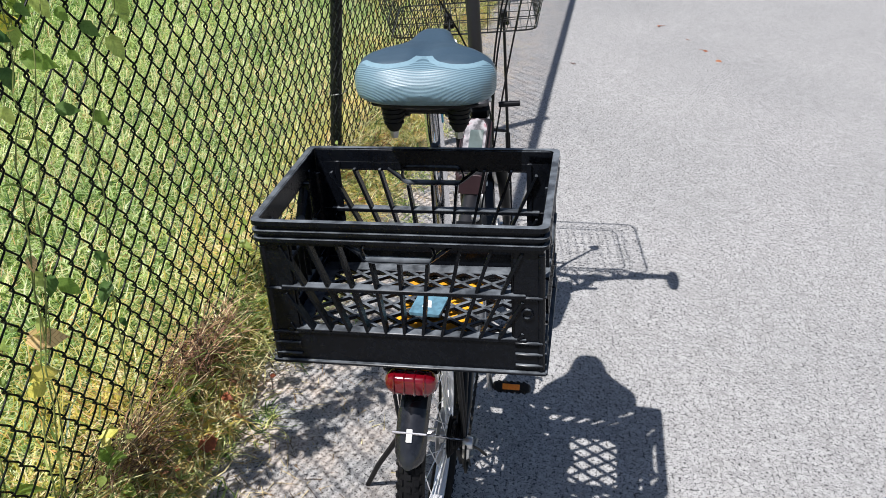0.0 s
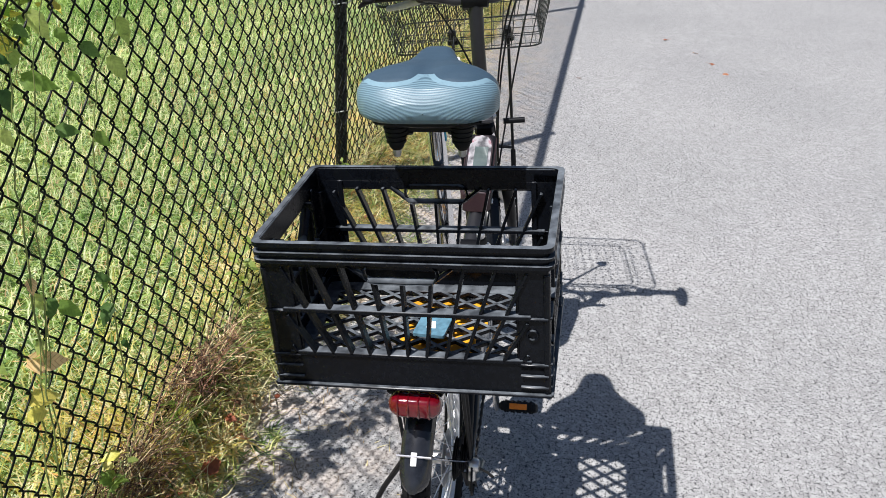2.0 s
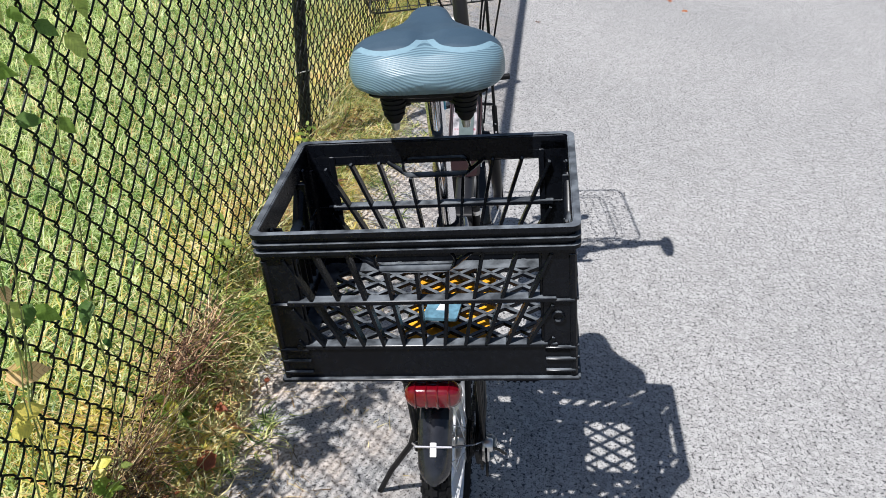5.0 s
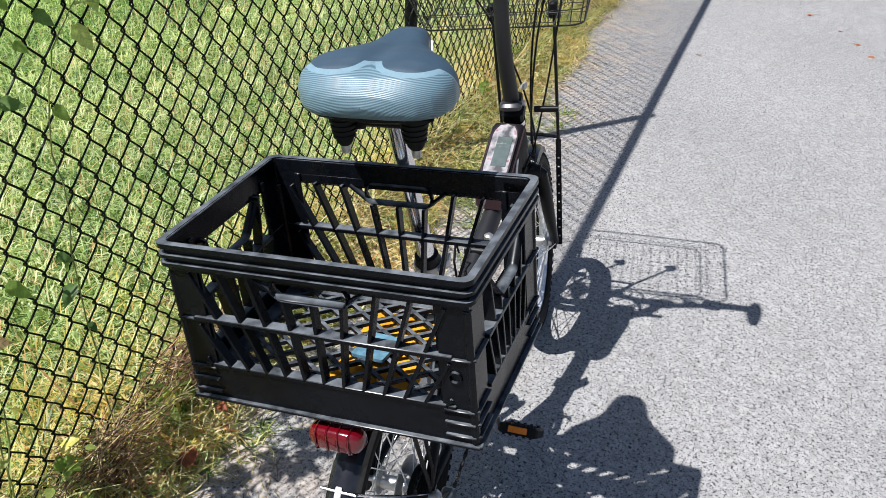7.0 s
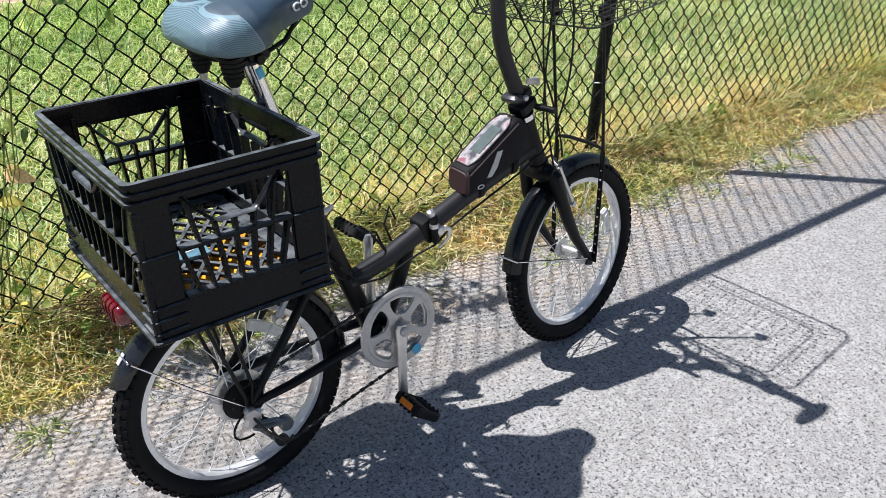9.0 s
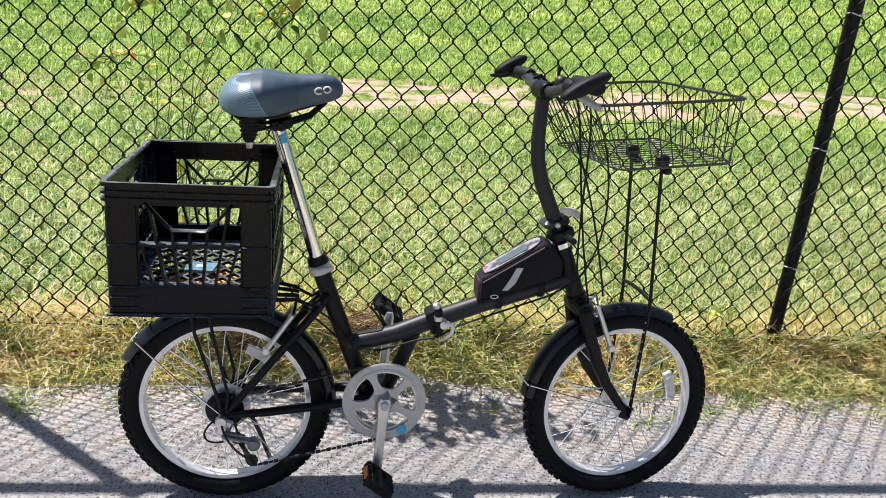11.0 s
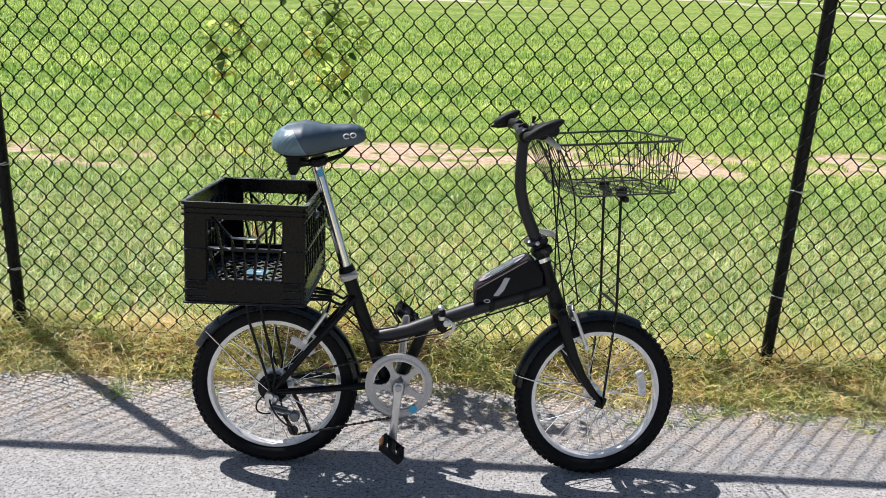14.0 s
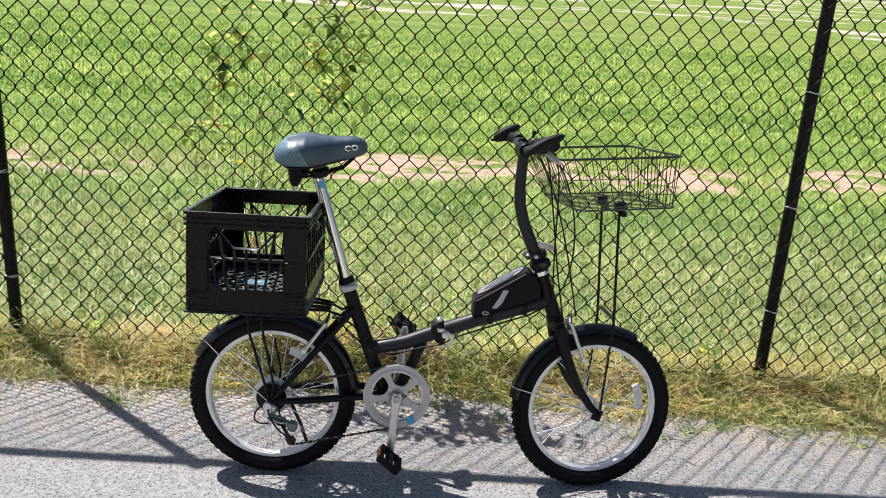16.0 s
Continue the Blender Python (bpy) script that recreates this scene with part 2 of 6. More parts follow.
DRY_BLADE = leafy("dry_grass", [(0.0, (0.3, 0.14, 0.06)), (0.1, (0.78, 0.52, 0.25)), (0.4, (0.96, 0.83, 0.5)), (1.0, (0.98, 0.95, 0.68))], 0.45, 0.5, 8.0)
GREEN_BLADE = leafy("verge_grass", [(0.0, (0.05, 0.13, 0.04)), (0.4, (0.32, 0.45, 0.14)), (0.7, (0.76, 0.79, 0.34)), (1.0, (0.96, 0.94, 0.58))], 0.4, 0.55, 8.0)
GOLD_BLADE = leafy("golden_grass_blades", [(0.0, (0.45, 0.42, 0.08)), (0.4, (0.85, 0.74, 0.22)), (0.8, (0.95, 0.86, 0.36)), (1.0, (0.9, 0.5, 0.2))], 0.45, 0.55, 6.0)
LITTER = leafy("plant_litter", [(0.0, (0.07, 0.045, 0.03)), (0.4, (0.3, 0.2, 0.12)), (1.0, (0.8, 0.68, 0.4))], 0.8, 0.1, 5.0)
DEAD_BITS = leafy("dead_leaf_bits", [(0.0, (0.14, 0.06, 0.035)), (0.5, (0.38, 0.19, 0.10)), (1.0, (0.6, 0.42, 0.25))], 0.7, 0.3, 4.0)
TWIG = leafy("brown_twig", [(0.0, (0.08, 0.04, 0.03)), (0.5, (0.3, 0.16, 0.1)), (0.75, (0.58, 0.38, 0.22)), (1.0, (0.95, 0.82, 0.56))], 0.75, 0.0, 5.0)
GREEN_STEM = surface("green_stem", (0.2, 0.24, 0.06), 0.6, 0, 0.3, 60, 0.1)


def leaf_material(name, a, b, rough=0.45, shine=0.55, vein_tint=(0.7, 0.72, 0.6)):
    """One leaf colour, a little different from leaf to leaf, with lighter veins."""
    m, t, p = nodes_of(name)
    o = t.nodes.new("ShaderNodeObjectInfo")
    col = ramp(t, o.outputs["Random"], [(0.0, a), (1.0, b)])
    n = tex(t, "noise", 60)
    c = t.nodes.new("ShaderNodeTexCoord")
    xyz = t.nodes.new("ShaderNodeSeparateXYZ")
    t.links.new(c.outputs["Object"], xyz.inputs[0])
    side, vein = t.nodes.new("ShaderNodeMath"), t.nodes.new("ShaderNodeMath")
    side.operation, vein.operation = "ABSOLUTE", "SUBTRACT"
    t.links.new(xyz.outputs[1], side.inputs[0])
    t.links.new(xyz.outputs[0], vein.inputs[0])
    t.links.new(side.outputs[0], vein.inputs[1])
    wave_ = t.nodes.new("ShaderNodeMath")
    wave_.operation = "PINGPONG"
    wave_.inputs[1].default_value = 0.006
    t.links.new(vein.outputs[0], wave_.inputs[0])
    vr = t.nodes.new("ShaderNodeMapRange")
    vr.inputs[1].default_value, vr.inputs[2].default_value = 0.0, 0.0022
    t.links.new(wave_.outputs[0], vr.inputs[0])
    col = mixed(t, 0.55, col, ramp(t, vr.outputs[0], [(0.0, vein_tint), (1.0, (1, 1, 1))]), "MULTIPLY")
    col = mixed(t, 0.5, col, ramp(t, n.outputs[0], [(0.3, (0.6, 0.6, 0.5)), (0.7, (1.25, 1.2, 1.1))]), "MULTIPLY")
    t.links.new(col, p.inputs["Base Color"])
    p.inputs["Roughness"].default_value = rough
    tr = t.nodes.new("ShaderNodeBsdfTranslucent")
    t.links.new(col, tr.inputs[0])
    mx = t.nodes.new("ShaderNodeMixShader")
    mx.inputs[0].default_value = shine
    t.links.new(p.outputs[0], mx.inputs[1])
    t.links.new(tr.outputs[0], mx.inputs[2])
    t.links.new(mx.outputs[0], t.nodes["Material Output"].inputs[0])
    return m


GREEN_LEAF = leaf_material("green_leaf", (0.24, 0.4, 0.08), (0.68, 0.78, 0.26), shine=0.68)
DEEP_LEAF = leaf_material("deep_green_leaf", (0.045, 0.12, 0.03), (0.17, 0.29, 0.07), shine=0.45)
YELLOW_LEAF = leaf_material("yellow_leaf", (0.76, 0.72, 0.14), (0.92, 0.78, 0.2), shine=0.42)
TAN_LEAF = leaf_material("tan_leaf", (0.95, 0.64, 0.3), (0.96, 0.72, 0.38), shine=0.2, vein_tint=(0.5, 0.24, 0.1))
ORANGE_LEAF = leaf_material("orange_leaf", (0.8, 0.26, 0.03), (0.85, 0.55, 0.18), shine=0.6)
DEAD_LEAF = leaf_material("dead_leaf", (0.3, 0.08, 0.04), (0.55, 0.22, 0.1), 0.6, 0.3)



def saddle_rear_material():
    """Pale blue vinyl with fine rippling print lines."""
    m, t, p = nodes_of("pale_blue_ribbed_vinyl")
    w = t.nodes.new("ShaderNodeTexWave")
    c = t.nodes.new("ShaderNodeTexCoord")
    t.links.new(c.outputs["Object"], w.inputs["Vector"])
    w.wave_type, w.rings_direction = "RINGS", "X"
    mp = t.nodes.new("ShaderNodeMapping")
    mp.inputs["Location"].default_value, mp.inputs["Scale"].default_value = (0, 0, -0.925), (1, 0.5, 1)
    t.links.new(c.outputs["Object"], mp.inputs[0])
    t.links.new(mp.outputs[0], w.inputs["Vector"])
    w.inputs["Scale"].default_value, w.inputs["Distortion"].default_value = 150.0, 1.0
    w.inputs["Detail"].default_value, w.inputs["Detail Scale"].default_value = 0.0, 0.25
    col = ramp(t, w.outputs[0], [(0.25, (0.085, 0.145, 0.185)), (0.75, (0.165, 0.26, 0.31))])
    t.links.new(col, p.inputs["Base Color"])
    p.inputs["Roughness"].default_value = 0.4
    bump(t, p, w.outputs[0], 0.3, 0.001)
    return m


SADDLE_REAR = saddle_rear_material()
SADDLE_PIPE = surface("pale_blue_vinyl", (0.19, 0.3, 0.36), 0.4, 0, 0.1, 200, 0.05)


def bag_window_material():
    """A clear plastic window over a phone pouch: red and white print, pale reflection mixed into the colour."""
    m, t, p = nodes_of("bag_window")
    n = tex(t, "noise", 34, detail=3)
    # the pale greys carry the plastic's reflection as well as the print
    col = ramp(t, n.outputs[0], [(0.36, (0.08, 0.078, 0.085)), (0.46, (0.25, 0.24, 0.25)), (0.57, (0.42, 0.4, 0.41)), (0.66, (0.3, 0.11, 0.14))])
    t.links.new(col, p.inputs["Base Color"])
    p.inputs["Roughness"].default_value = 0.2
    p.inputs["Coat Weight"].default_value = 0.6
    p.inputs["Coat Roughness"].default_value = 0.05
    return m


BAG_WINDOW = bag_window_material()
PHONE_SCREEN = surface("phone_screen", (0.11, 0.14, 0.135), 0.12, 0, 0.3, 40, 0.0, coat=0.6)


# ---- mesh code ----
class Shape:
    """Vertices and faces of one mesh."""

    def __init__(self):
        self.v, self.f = [], []

    def add(self, v, f, m=None):
        k = len(self.v)
        self.v += [tuple(m @ Vector(p)) for p in v] if m is not None else [tuple(p) for p in v]
        self.f += [tuple(i + k for i in q) for q in f]
        return self

    def tube(self, pts, r, n=8, closed=False, flat=1.0, up=None):
        """A round bar along points; r may differ from point to point; flat squeezes it across."""
        pts = [Vector(p) for p in pts]
        c = len(pts)
        rs = r if isinstance(r, (list, tuple)) else [r] * c
        way = []
        for i in range(c):
            a = pts[i - 1] if (i or closed) else pts[i]
            b = pts[(i + 1) % c] if (i < c - 1 or closed) else pts[i]
            way.append((b - a).normalized())
        side = Vector(up) if up else (Vector((0, 0, 1)) if abs(way[0].z) < 0.9 else Vector((1, 0, 0)))
        v, f = [], []
        for p, w, q in zip(pts, way, rs):
            side = (side - w * side.dot(w)).normalized()
            other = w.cross(side)
            for j in range(n):
                a = 2 * math.pi * j / n
                v.append(p + side * (q * math.cos(a)) + other * (q * flat * math.sin(a)))
        for i in range(c if closed else c - 1):
            k, l = i * n, ((i + 1) % c) * n
            for j in range(n):
                f.append((k + j, k + (j + 1) % n, l + (j + 1) % n, l + j))
        if not closed:
            f.append(tuple(range(n - 1, -1, -1)))
            f.append(tuple((c - 1) * n + j for j in range(n)))
        return self.add(v, f)

    def box(self, size, m=None, bevel=0.0):
        """A box with bevelled edges, centred."""
        x, y, z = (s / 2 for s in size)
        b = min(bevel, x * 0.9, y * 0.9, z * 0.9)
        if b <= 0:
            v = [(i * x, j * y, k * z) for i in (-1, 1) for j in (-1, 1) for k in (-1, 1)]
            f = [(0, 1, 3, 2), (4, 6, 7, 5), (0, 4, 5, 1), (2, 3, 7, 6), (0, 2, 6, 4), (1, 5, 7, 3)]
            return self.add(v, f, m)
        ring = [(x - b, y), (x, y - b), (x, b - y), (x - b, -y), (b - x, -y), (-x, b - y), (-x, y - b), (b - x, y)]
        ring.reverse()
        small = [(px * (x - b) / x, py * (y - b) / y) for px, py in ring]
        v = [(px, py, -z) for px, py in small] + [(px, py, b - z) for px, py in ring] + [(px, py, z - b) for px, py in ring] + [(px, py, z) for px, py in small]
        f = [tuple(range(7, -1, -1)), tuple(range(24, 32))]
        for i in range(3):
            f += [(i * 8 + j, i * 8 + (j + 1) % 8, i * 8 + 8 + (j + 1) % 8, i * 8 + 8 + j) for j in range(8)]
        return self.add(v, f, m)

    def lathe(self, profile, m=None, n=24, closed=False):
        """Turns a profile of (radius, along) round the local z axis."""
        c = len(profile)
        v = [(r * math.cos(2 * math.pi * j / n), r * math.sin(2 * math.pi * j / n), h) for r, h in profile for j in range(n)]
        f = []
        for i in range(c if closed else c - 1):
            k, l = i * n, ((i + 1) % c) * n
            f += [(k + j, k + (j + 1) % n, l + (j + 1) % n, l + j) for j in range(n)]
        if not closed:
            f += [tuple(range(n - 1, -1, -1)), tuple((c - 1) * n + j for j in range(n))]
        return self.add(v, f, m)

    def loft(self, rings, caps=True):
        n = len(rings[0])
        v = [p for r in rings for p in r]
        f = []
        for i in range(len(rings) - 1):
            f += [(i * n + j, i * n + (j + 1) % n, i * n + n + (j + 1) % n, i * n + n + j) for j in range(n)]
        if caps:
            f += [tuple(range(n - 1, -1, -1)), tuple((len(rings) - 1) * n + j for j in range(n))]
        return self.add(v, f)

    def prism(self, outline, depth, m=None):
        """An outline in local x, z pushed through local y, from -depth / 2 to depth / 2."""
        n = len(outline)
        v = [(x, -depth / 2, z) for x, z in outline] + [(x, depth / 2, z) for x, z in outline]
        f = [tuple(range(n)), tuple(range(2 * n - 1, n - 1, -1))]
        f += [(j, n + j, n + (j + 1) % n, (j + 1) % n) for j in range(n)]
        return self.add(v, f, m)

    def mesh(self, name, material, smooth=35):
        me = bpy.data.meshes.new(name)
        me.from_pydata(self.v, [], self.f)
        bm = bmesh.new()
        bm.from_mesh(me)
        bmesh.ops.recalc_face_normals(bm, faces=bm.faces)
        bm.to_mesh(me)
        bm.free()
        me.materials.append(material)
        if smooth:
            me.shade_smooth()
            me.set_sharp_from_angle(angle=radians(smooth))
        return me


def thing(name, label, category, m=None, group="", kind=""):
    ob = new(name)
    ob.empty_display_size = 0.1
    if m is not None:
        ob.matrix_basis = m
    return tagged(ob, label, category, group, kind)


def part(name, shape, material, parent, label="", smooth=35, at=None):
    """One mesh object under a thing or a part."""
    me = shape if isinstance(shape, bpy.types.Mesh) else shape.mesh(name, material, smooth)
    ob = new(name, me)
    ob.parent = parent
    if at is not None:
        ob.matrix_basis = at
    return tagged(ob, label)


def solid(name, shape, material, label, category, kind="", m=None, smooth=35):
    ob = new(name, shape.mesh(name, material, smooth))
    if m is not None:
        ob.matrix_basis = m
    return tagged(ob, label, category, kind=kind)


def bezier(a, b, c, d, n=12):
    a, b, c, d = (Vector(p) for p in (a, b, c, d))
    return [a * (1 - s) ** 3 + b * 3 * s * (1 - s) ** 2 + c * 3 * s * s * (1 - s) + d * s ** 3 for s in (i / n for i in range(n + 1))]


def rounded(w, h, r, n=4):
    """A rounded rectangle's outline."""
    out = []
    for cx, cz, a in ((w / 2 - r, h / 2 - r, 0), (r - w / 2, h / 2 - r, 90), (r - w / 2, r - h / 2, 180), (w / 2 - r, r - h / 2, 270)):
        out += [(cx + r * math.cos(radians(a + 90 * i / n)), cz + r * math.sin(radians(a + 90 * i / n))) for i in range(n + 1)]
    return out


def frame_between(a, b, up=(0, 0, 1)):
    """A pose at the middle of a and b whose z axis runs from a to b, and their distance."""
    a, b = Vector(a), Vector(b)
    z = (b - a).normalized()
    u = Vector(up)
    if abs(z.dot(u)) > 0.98:
        u = Vector((1, 0, 0))
    x = u.cross(z).normalized()
    y = z.cross(x)
    return Matrix(((x.x, y.x, z.x, (a.x + b.x) / 2), (x.y, y.y, z.y, (a.y + b.y) / 2), (x.z, y.z, z.z, (a.z + b.z) / 2), (0, 0, 0, 1))), (b - a).length


# ---- ground ----
def edge_y(x):
    """Where the path's worn edge runs."""
    return 0.395 + 0.085 * min(1.0, max(0.0, (1.15 - x) / 0.45)) + 0.018 * math.sin(1.7 * x + 0.4) + 0.02 * math.sin(5.3 * x) + 0.015 * math.sin(13.7 * x + 1)


g = Shape()
xs = [-120, -40, -12] + [-6 + 0.5 * i for i in range(41)] + [18, 40, 120]
ys = [-120, -40, -10, -3, -1] + [0.25 * i for i in range(41)] + [14, 20, 30, 60, 140]
for yy in ys:
    for xx in xs:
        bumpy = 0.02 * noise.noise((xx * 0.6, yy * 0.6, 0)) if yy > 1 else 0
        g.v.append((xx, yy, -0.012 + (0.03 * min(1, max(0, (yy - 0.45) / 0.5)) if yy > 0.45 else 0) + bumpy))
w_ = len(xs)
g.f = [(j * w_ + i, j * w_ + i + 1, j * w_ + w_ + i + 1, j * w_ + w_ + i) for j in range(len(ys) - 1) for i in range(w_ - 1)]
solid("ground", g, GROUND, "mown green lawn with bare sandy patches", "lawn", "structure")

p_ = Shape()
cols = [-30, -12] + [-5 + 0.04 * i for i in range(350)] + [14, 40]
rows_ = [-4.2, -2.0, -0.9, -0.3, 0.0, 0.2]
for xx in cols:
    p_.v += [(xx, yy, 0) for yy in rows_]
    e = edge_y(xx) + 0.02 * noise.noise((xx * 9, 3.1, 0))
    p_.v += [(xx, e - 0.03, 0), (xx, e, -0.006), (xx, e + 0.012, -0.03)]
k_ = len(rows_) + 3
p_.f = [(i * k_ + j, (i + 1) * k_ + j, (i + 1) * k_ + j + 1, i * k_ + j + 1) for i in range(len(cols) - 1) for j in range(k_ - 1)]
solid("path", p_, ASPHALT, "weathered light grey asphalt footpath with a crumbling edge", "path", "structure")


def blades(name, x, y, z, height, width, lean, material, label, category, bend=0.5, flat=None, seed=1):
    """Many grass blades in one mesh: each is a bent strip of three corners below and one tip."""
    rng = np.random.default_rng(seed)
    n = len(x)
    a = rng.uniform(0, 2 * np.pi, n)
    dx, dy = np.cos(a), np.sin(a)
    wx, wy = -dy * width / 2, dx * width / 2
    l = lean * height
    up = height if flat is None else height * flat
    base = np.stack([x, y, z], -1)
    side = np.stack([wx, wy, np.zeros(n)], -1)
    mid = base + np.stack([dx * l * bend * 0.5, dy * l * bend * 0.5, up * 0.55], -1)
    tip = base + np.stack([dx * l, dy * l, up * np.where(lean > 1, 0.55, 0.97)], -1)
    v = np.stack([base - side, base + side, mid + side * 0.8, mid - side * 0.8, tip], 1).reshape(-1, 3)
    k = (np.arange(n) * 5)[:, None]
    loops = np.concatenate([k + [0, 1, 2, 3], k + [3, 2, 4]], 1).ravel()
    me = bpy.data.meshes.new(name)
    me.vertices.add(n * 5)
    me.vertices.foreach_set("co", v.astype(np.float32).ravel())
    me.loops.add(len(loops))
    me.loops.foreach_set("vertex_index", loops.astype(np.int32))
    me.polygons.add(n * 2)
    start = np.stack([np.arange(n) * 7, np.arange(n) * 7 + 4], 1).ravel()
    me.polygons.foreach_set("loop_start", start.astype(np.int32))
    me.update(calc_edges=True)
    me.validate()
    me.materials.append(material)
    ob = new(name, me)
    return tagged(ob, label, category, kind="stuff")


def curls(name, x, y, z, length, height, width, turn, droop, material, label, seed=1):
    """Many curling grass blades in one mesh: each a thin strip that rises, turns sideways and droops."""
    rng = np.random.default_rng(seed)
    n = len(x)
    a = rng.uniform(0, 2 * np.pi, n)
    p = np.stack([x, y, z], -1)
    rows = []
    for i in range(4):
        u = i / 3
        w = width * (1 - 0.75 * u * u) / 2
        b = a + turn * u
        rows += [p + np.stack([-np.sin(b) * w, np.cos(b) * w, np.zeros(n)], -1), p + np.stack([np.sin(b) * w, -np.cos(b) * w, np.zeros(n)], -1)]
        step = length / 3
        q = (i + 1) / 3
        rise = height * ((q - droop * q * q) - (u - droop * u * u))
        p = p + np.stack([np.cos(b) * step, np.sin(b) * step, rise], -1)
    v = np.stack(rows, 1)
    v[:, :, 2] = np.maximum(v[:, :, 2], 0.002)
    k = (np.arange(n) * 8)[:, None]
    loops = np.concatenate([k + [0, 1, 3, 2], k + [2, 3, 5, 4], k + [4, 5, 7, 6]], 1).ravel()
    me = bpy.data.meshes.new(name)
    me.vertices.add(n * 8)
    me.vertices.foreach_set("co", v.astype(np.float32).ravel())
    me.loops.add(len(loops))
    me.loops.foreach_set("vertex_index", loops.astype(np.int32))
    me.polygons.add(n * 3)
    me.polygons.foreach_set("loop_start", (np.arange(n * 3) * 4).astype(np.int32))
    me.update(calc_edges=True)
    me.validate()
    me.materials.append(material)
    me.shade_smooth()
    return tagged(new(name, me), label, category="grass", kind="stuff")


def wave(x, y, s=1.0, o=0.0):
    """A soft patchiness between 0 and 1."""
    return 0.5 + 0.25 * (np.sin(1.9 * s * x + 1.3 * s * y + o) * np.cos(2.3 * s * y - 0.7 * s * x + 2 * o) + np.sin(4.7 * s * x - 3.1 * s * y + 1.7 + o) * 0.6 + np.cos(7.9 * s * y + 5.3 * s * x + o) * 0.4)


def scatter(n, x0, x1, y0, y1, seed):
    r = np.random.default_rng(seed)
    return r.uniform(x0, x1, n), r.uniform(y0, y1, n), r


def lawn_z(y):
    return np.where(y > 0.45, -0.012 + 0.03 * np.clip((y - 0.45) / 0.5, 0, 1), -0.012)


def fence_y(x):
    return 0.735 - 0.0225 * x


# ---- chain-link fence ----
MESH_W, MESH_H, FENCE_H = 0.0698, 0.0856, 1.86
FENCE_POSE = pose(0, fence_y(0), 0, 0, 0, -1.29)
fence = thing("chain_link_fence", "black vinyl coated chain-link fence with round posts", "fence", FENCE_POSE, kind="structure")


def wire_shape(flip):
    s = Shape()
    half, pts = MESH_W / 2, []
    n = int(FENCE_H / (MESH_H / 2))
    for i in range(n):
        z = 0.0246 + i * MESH_H / 2
        out = (i + flip) % 2
        x = half if out else 0.0
        e = 0.0055
        sgn = 1 if out else -1
        # the tall hook at each knot, twisted round the neighbour
        pts += [(x - sgn * 0.0068, -sgn * e, z - 0.0115), (x - sgn * 0.0004, -sgn * e * 0.85, z - 0.0055), (x + sgn * 0.0022, 0, z), (x - sgn * 0.0004, sgn * e * 0.85, z + 0.0055), (x - sgn * 0.0068, sgn * e, z + 0.0115)]
    return s.tube(pts, 0.0022, 6)


wire_meshes = [wire_shape(k).mesh("wire", WIRE_BLACK, 60) for k in (0, 1)]
X0, COUNT = -2.6697, 264
for k in range(COUNT):
    part("wire", wire_meshes[k % 2], None, fence, at=pose(X0 + k * MESH_W / 2, -0.0265, 0))
post = Shape().tube([(0, 0, -0.3), (0, 0, FENCE_H + 0.03)], 0.0225, 18)
post.lathe([(0.025, FENCE_H + 0.0), (0.027, FENCE_H + 0.03), (0.022, FENCE_H + 0.05), (0.01, FENCE_H + 0.058)], n=18)
post_mesh = post.mesh("post", FENCE_BLACK)
tie = Shape()
tie.tube([(0.0255 * math.cos(a), 0.0255 * math.sin(a), 0.004 * math.sin(a * 2)) for a in [2 * math.pi * i / 16 for i in range(16)]], 0.0022, 5, closed=True)
tie.tube([(0.0, -0.0255, 0), (0.02, -0.034, 0.006), (0.03, -0.028, 0.01)], 0.0022, 5)
tie_mesh = tie.mesh("tie", TIE_STEEL)
for px in (-1.12 - 2.89, -1.12, 1.777, 1.777 + 2.9, 1.777 + 5.8):
    po = part("post", post_mesh, None, fence, at=pose(px, 0.0, 0))
    for tz in (0.32, 0.72, 1.13, 1.5):
        part("tie", tie_mesh, None, po, at=pose(0, 0, tz + 0.03 * math.sin(px * 7 + tz)))
part("top_rail", Shape().tube([(-5, 0, FENCE_H), (9.0, 0, FENCE_H)], 0.021, 14), FENCE_BLACK, fence)
part("tension_wire", Shape().tube([(-5, -0.0265, 0.06), (9.0, -0.0265, 0.06)], 0.002, 5), WIRE_BLACK, fence)

# ---- folding bicycle ----
LEAN = 5.0
BIKE = Matrix.Translation((0, -0.032, 0)) @ Matrix.Rotation(radians(-LEAN), 4, "X") @ Matrix.Diagonal((0.987, 1, 1, 1))
bike = thing("folding_bicycle", "matte black folding bicycle with small wheels leaning on its kickstand", "bicycle", BIKE)
R_TYRE, REAR, FRONT = 0.25, Vector((0.0, 0, 0.25)), Vector((0.980, 0, 0.25))
AXIS_AT, AXIS_WAY = Vector((0.812, 0, 0.60)), Vector((-0.355, 0, 0.935)).normalized()
STEER = Matrix.Translation(AXIS_AT) @ Matrix.Rotation(radians(8.0), 4, AXIS_WAY) @ Matrix.Translation(-AXIS_AT)
ACROSS = Matrix.Rotation(radians(-90), 4, "X")


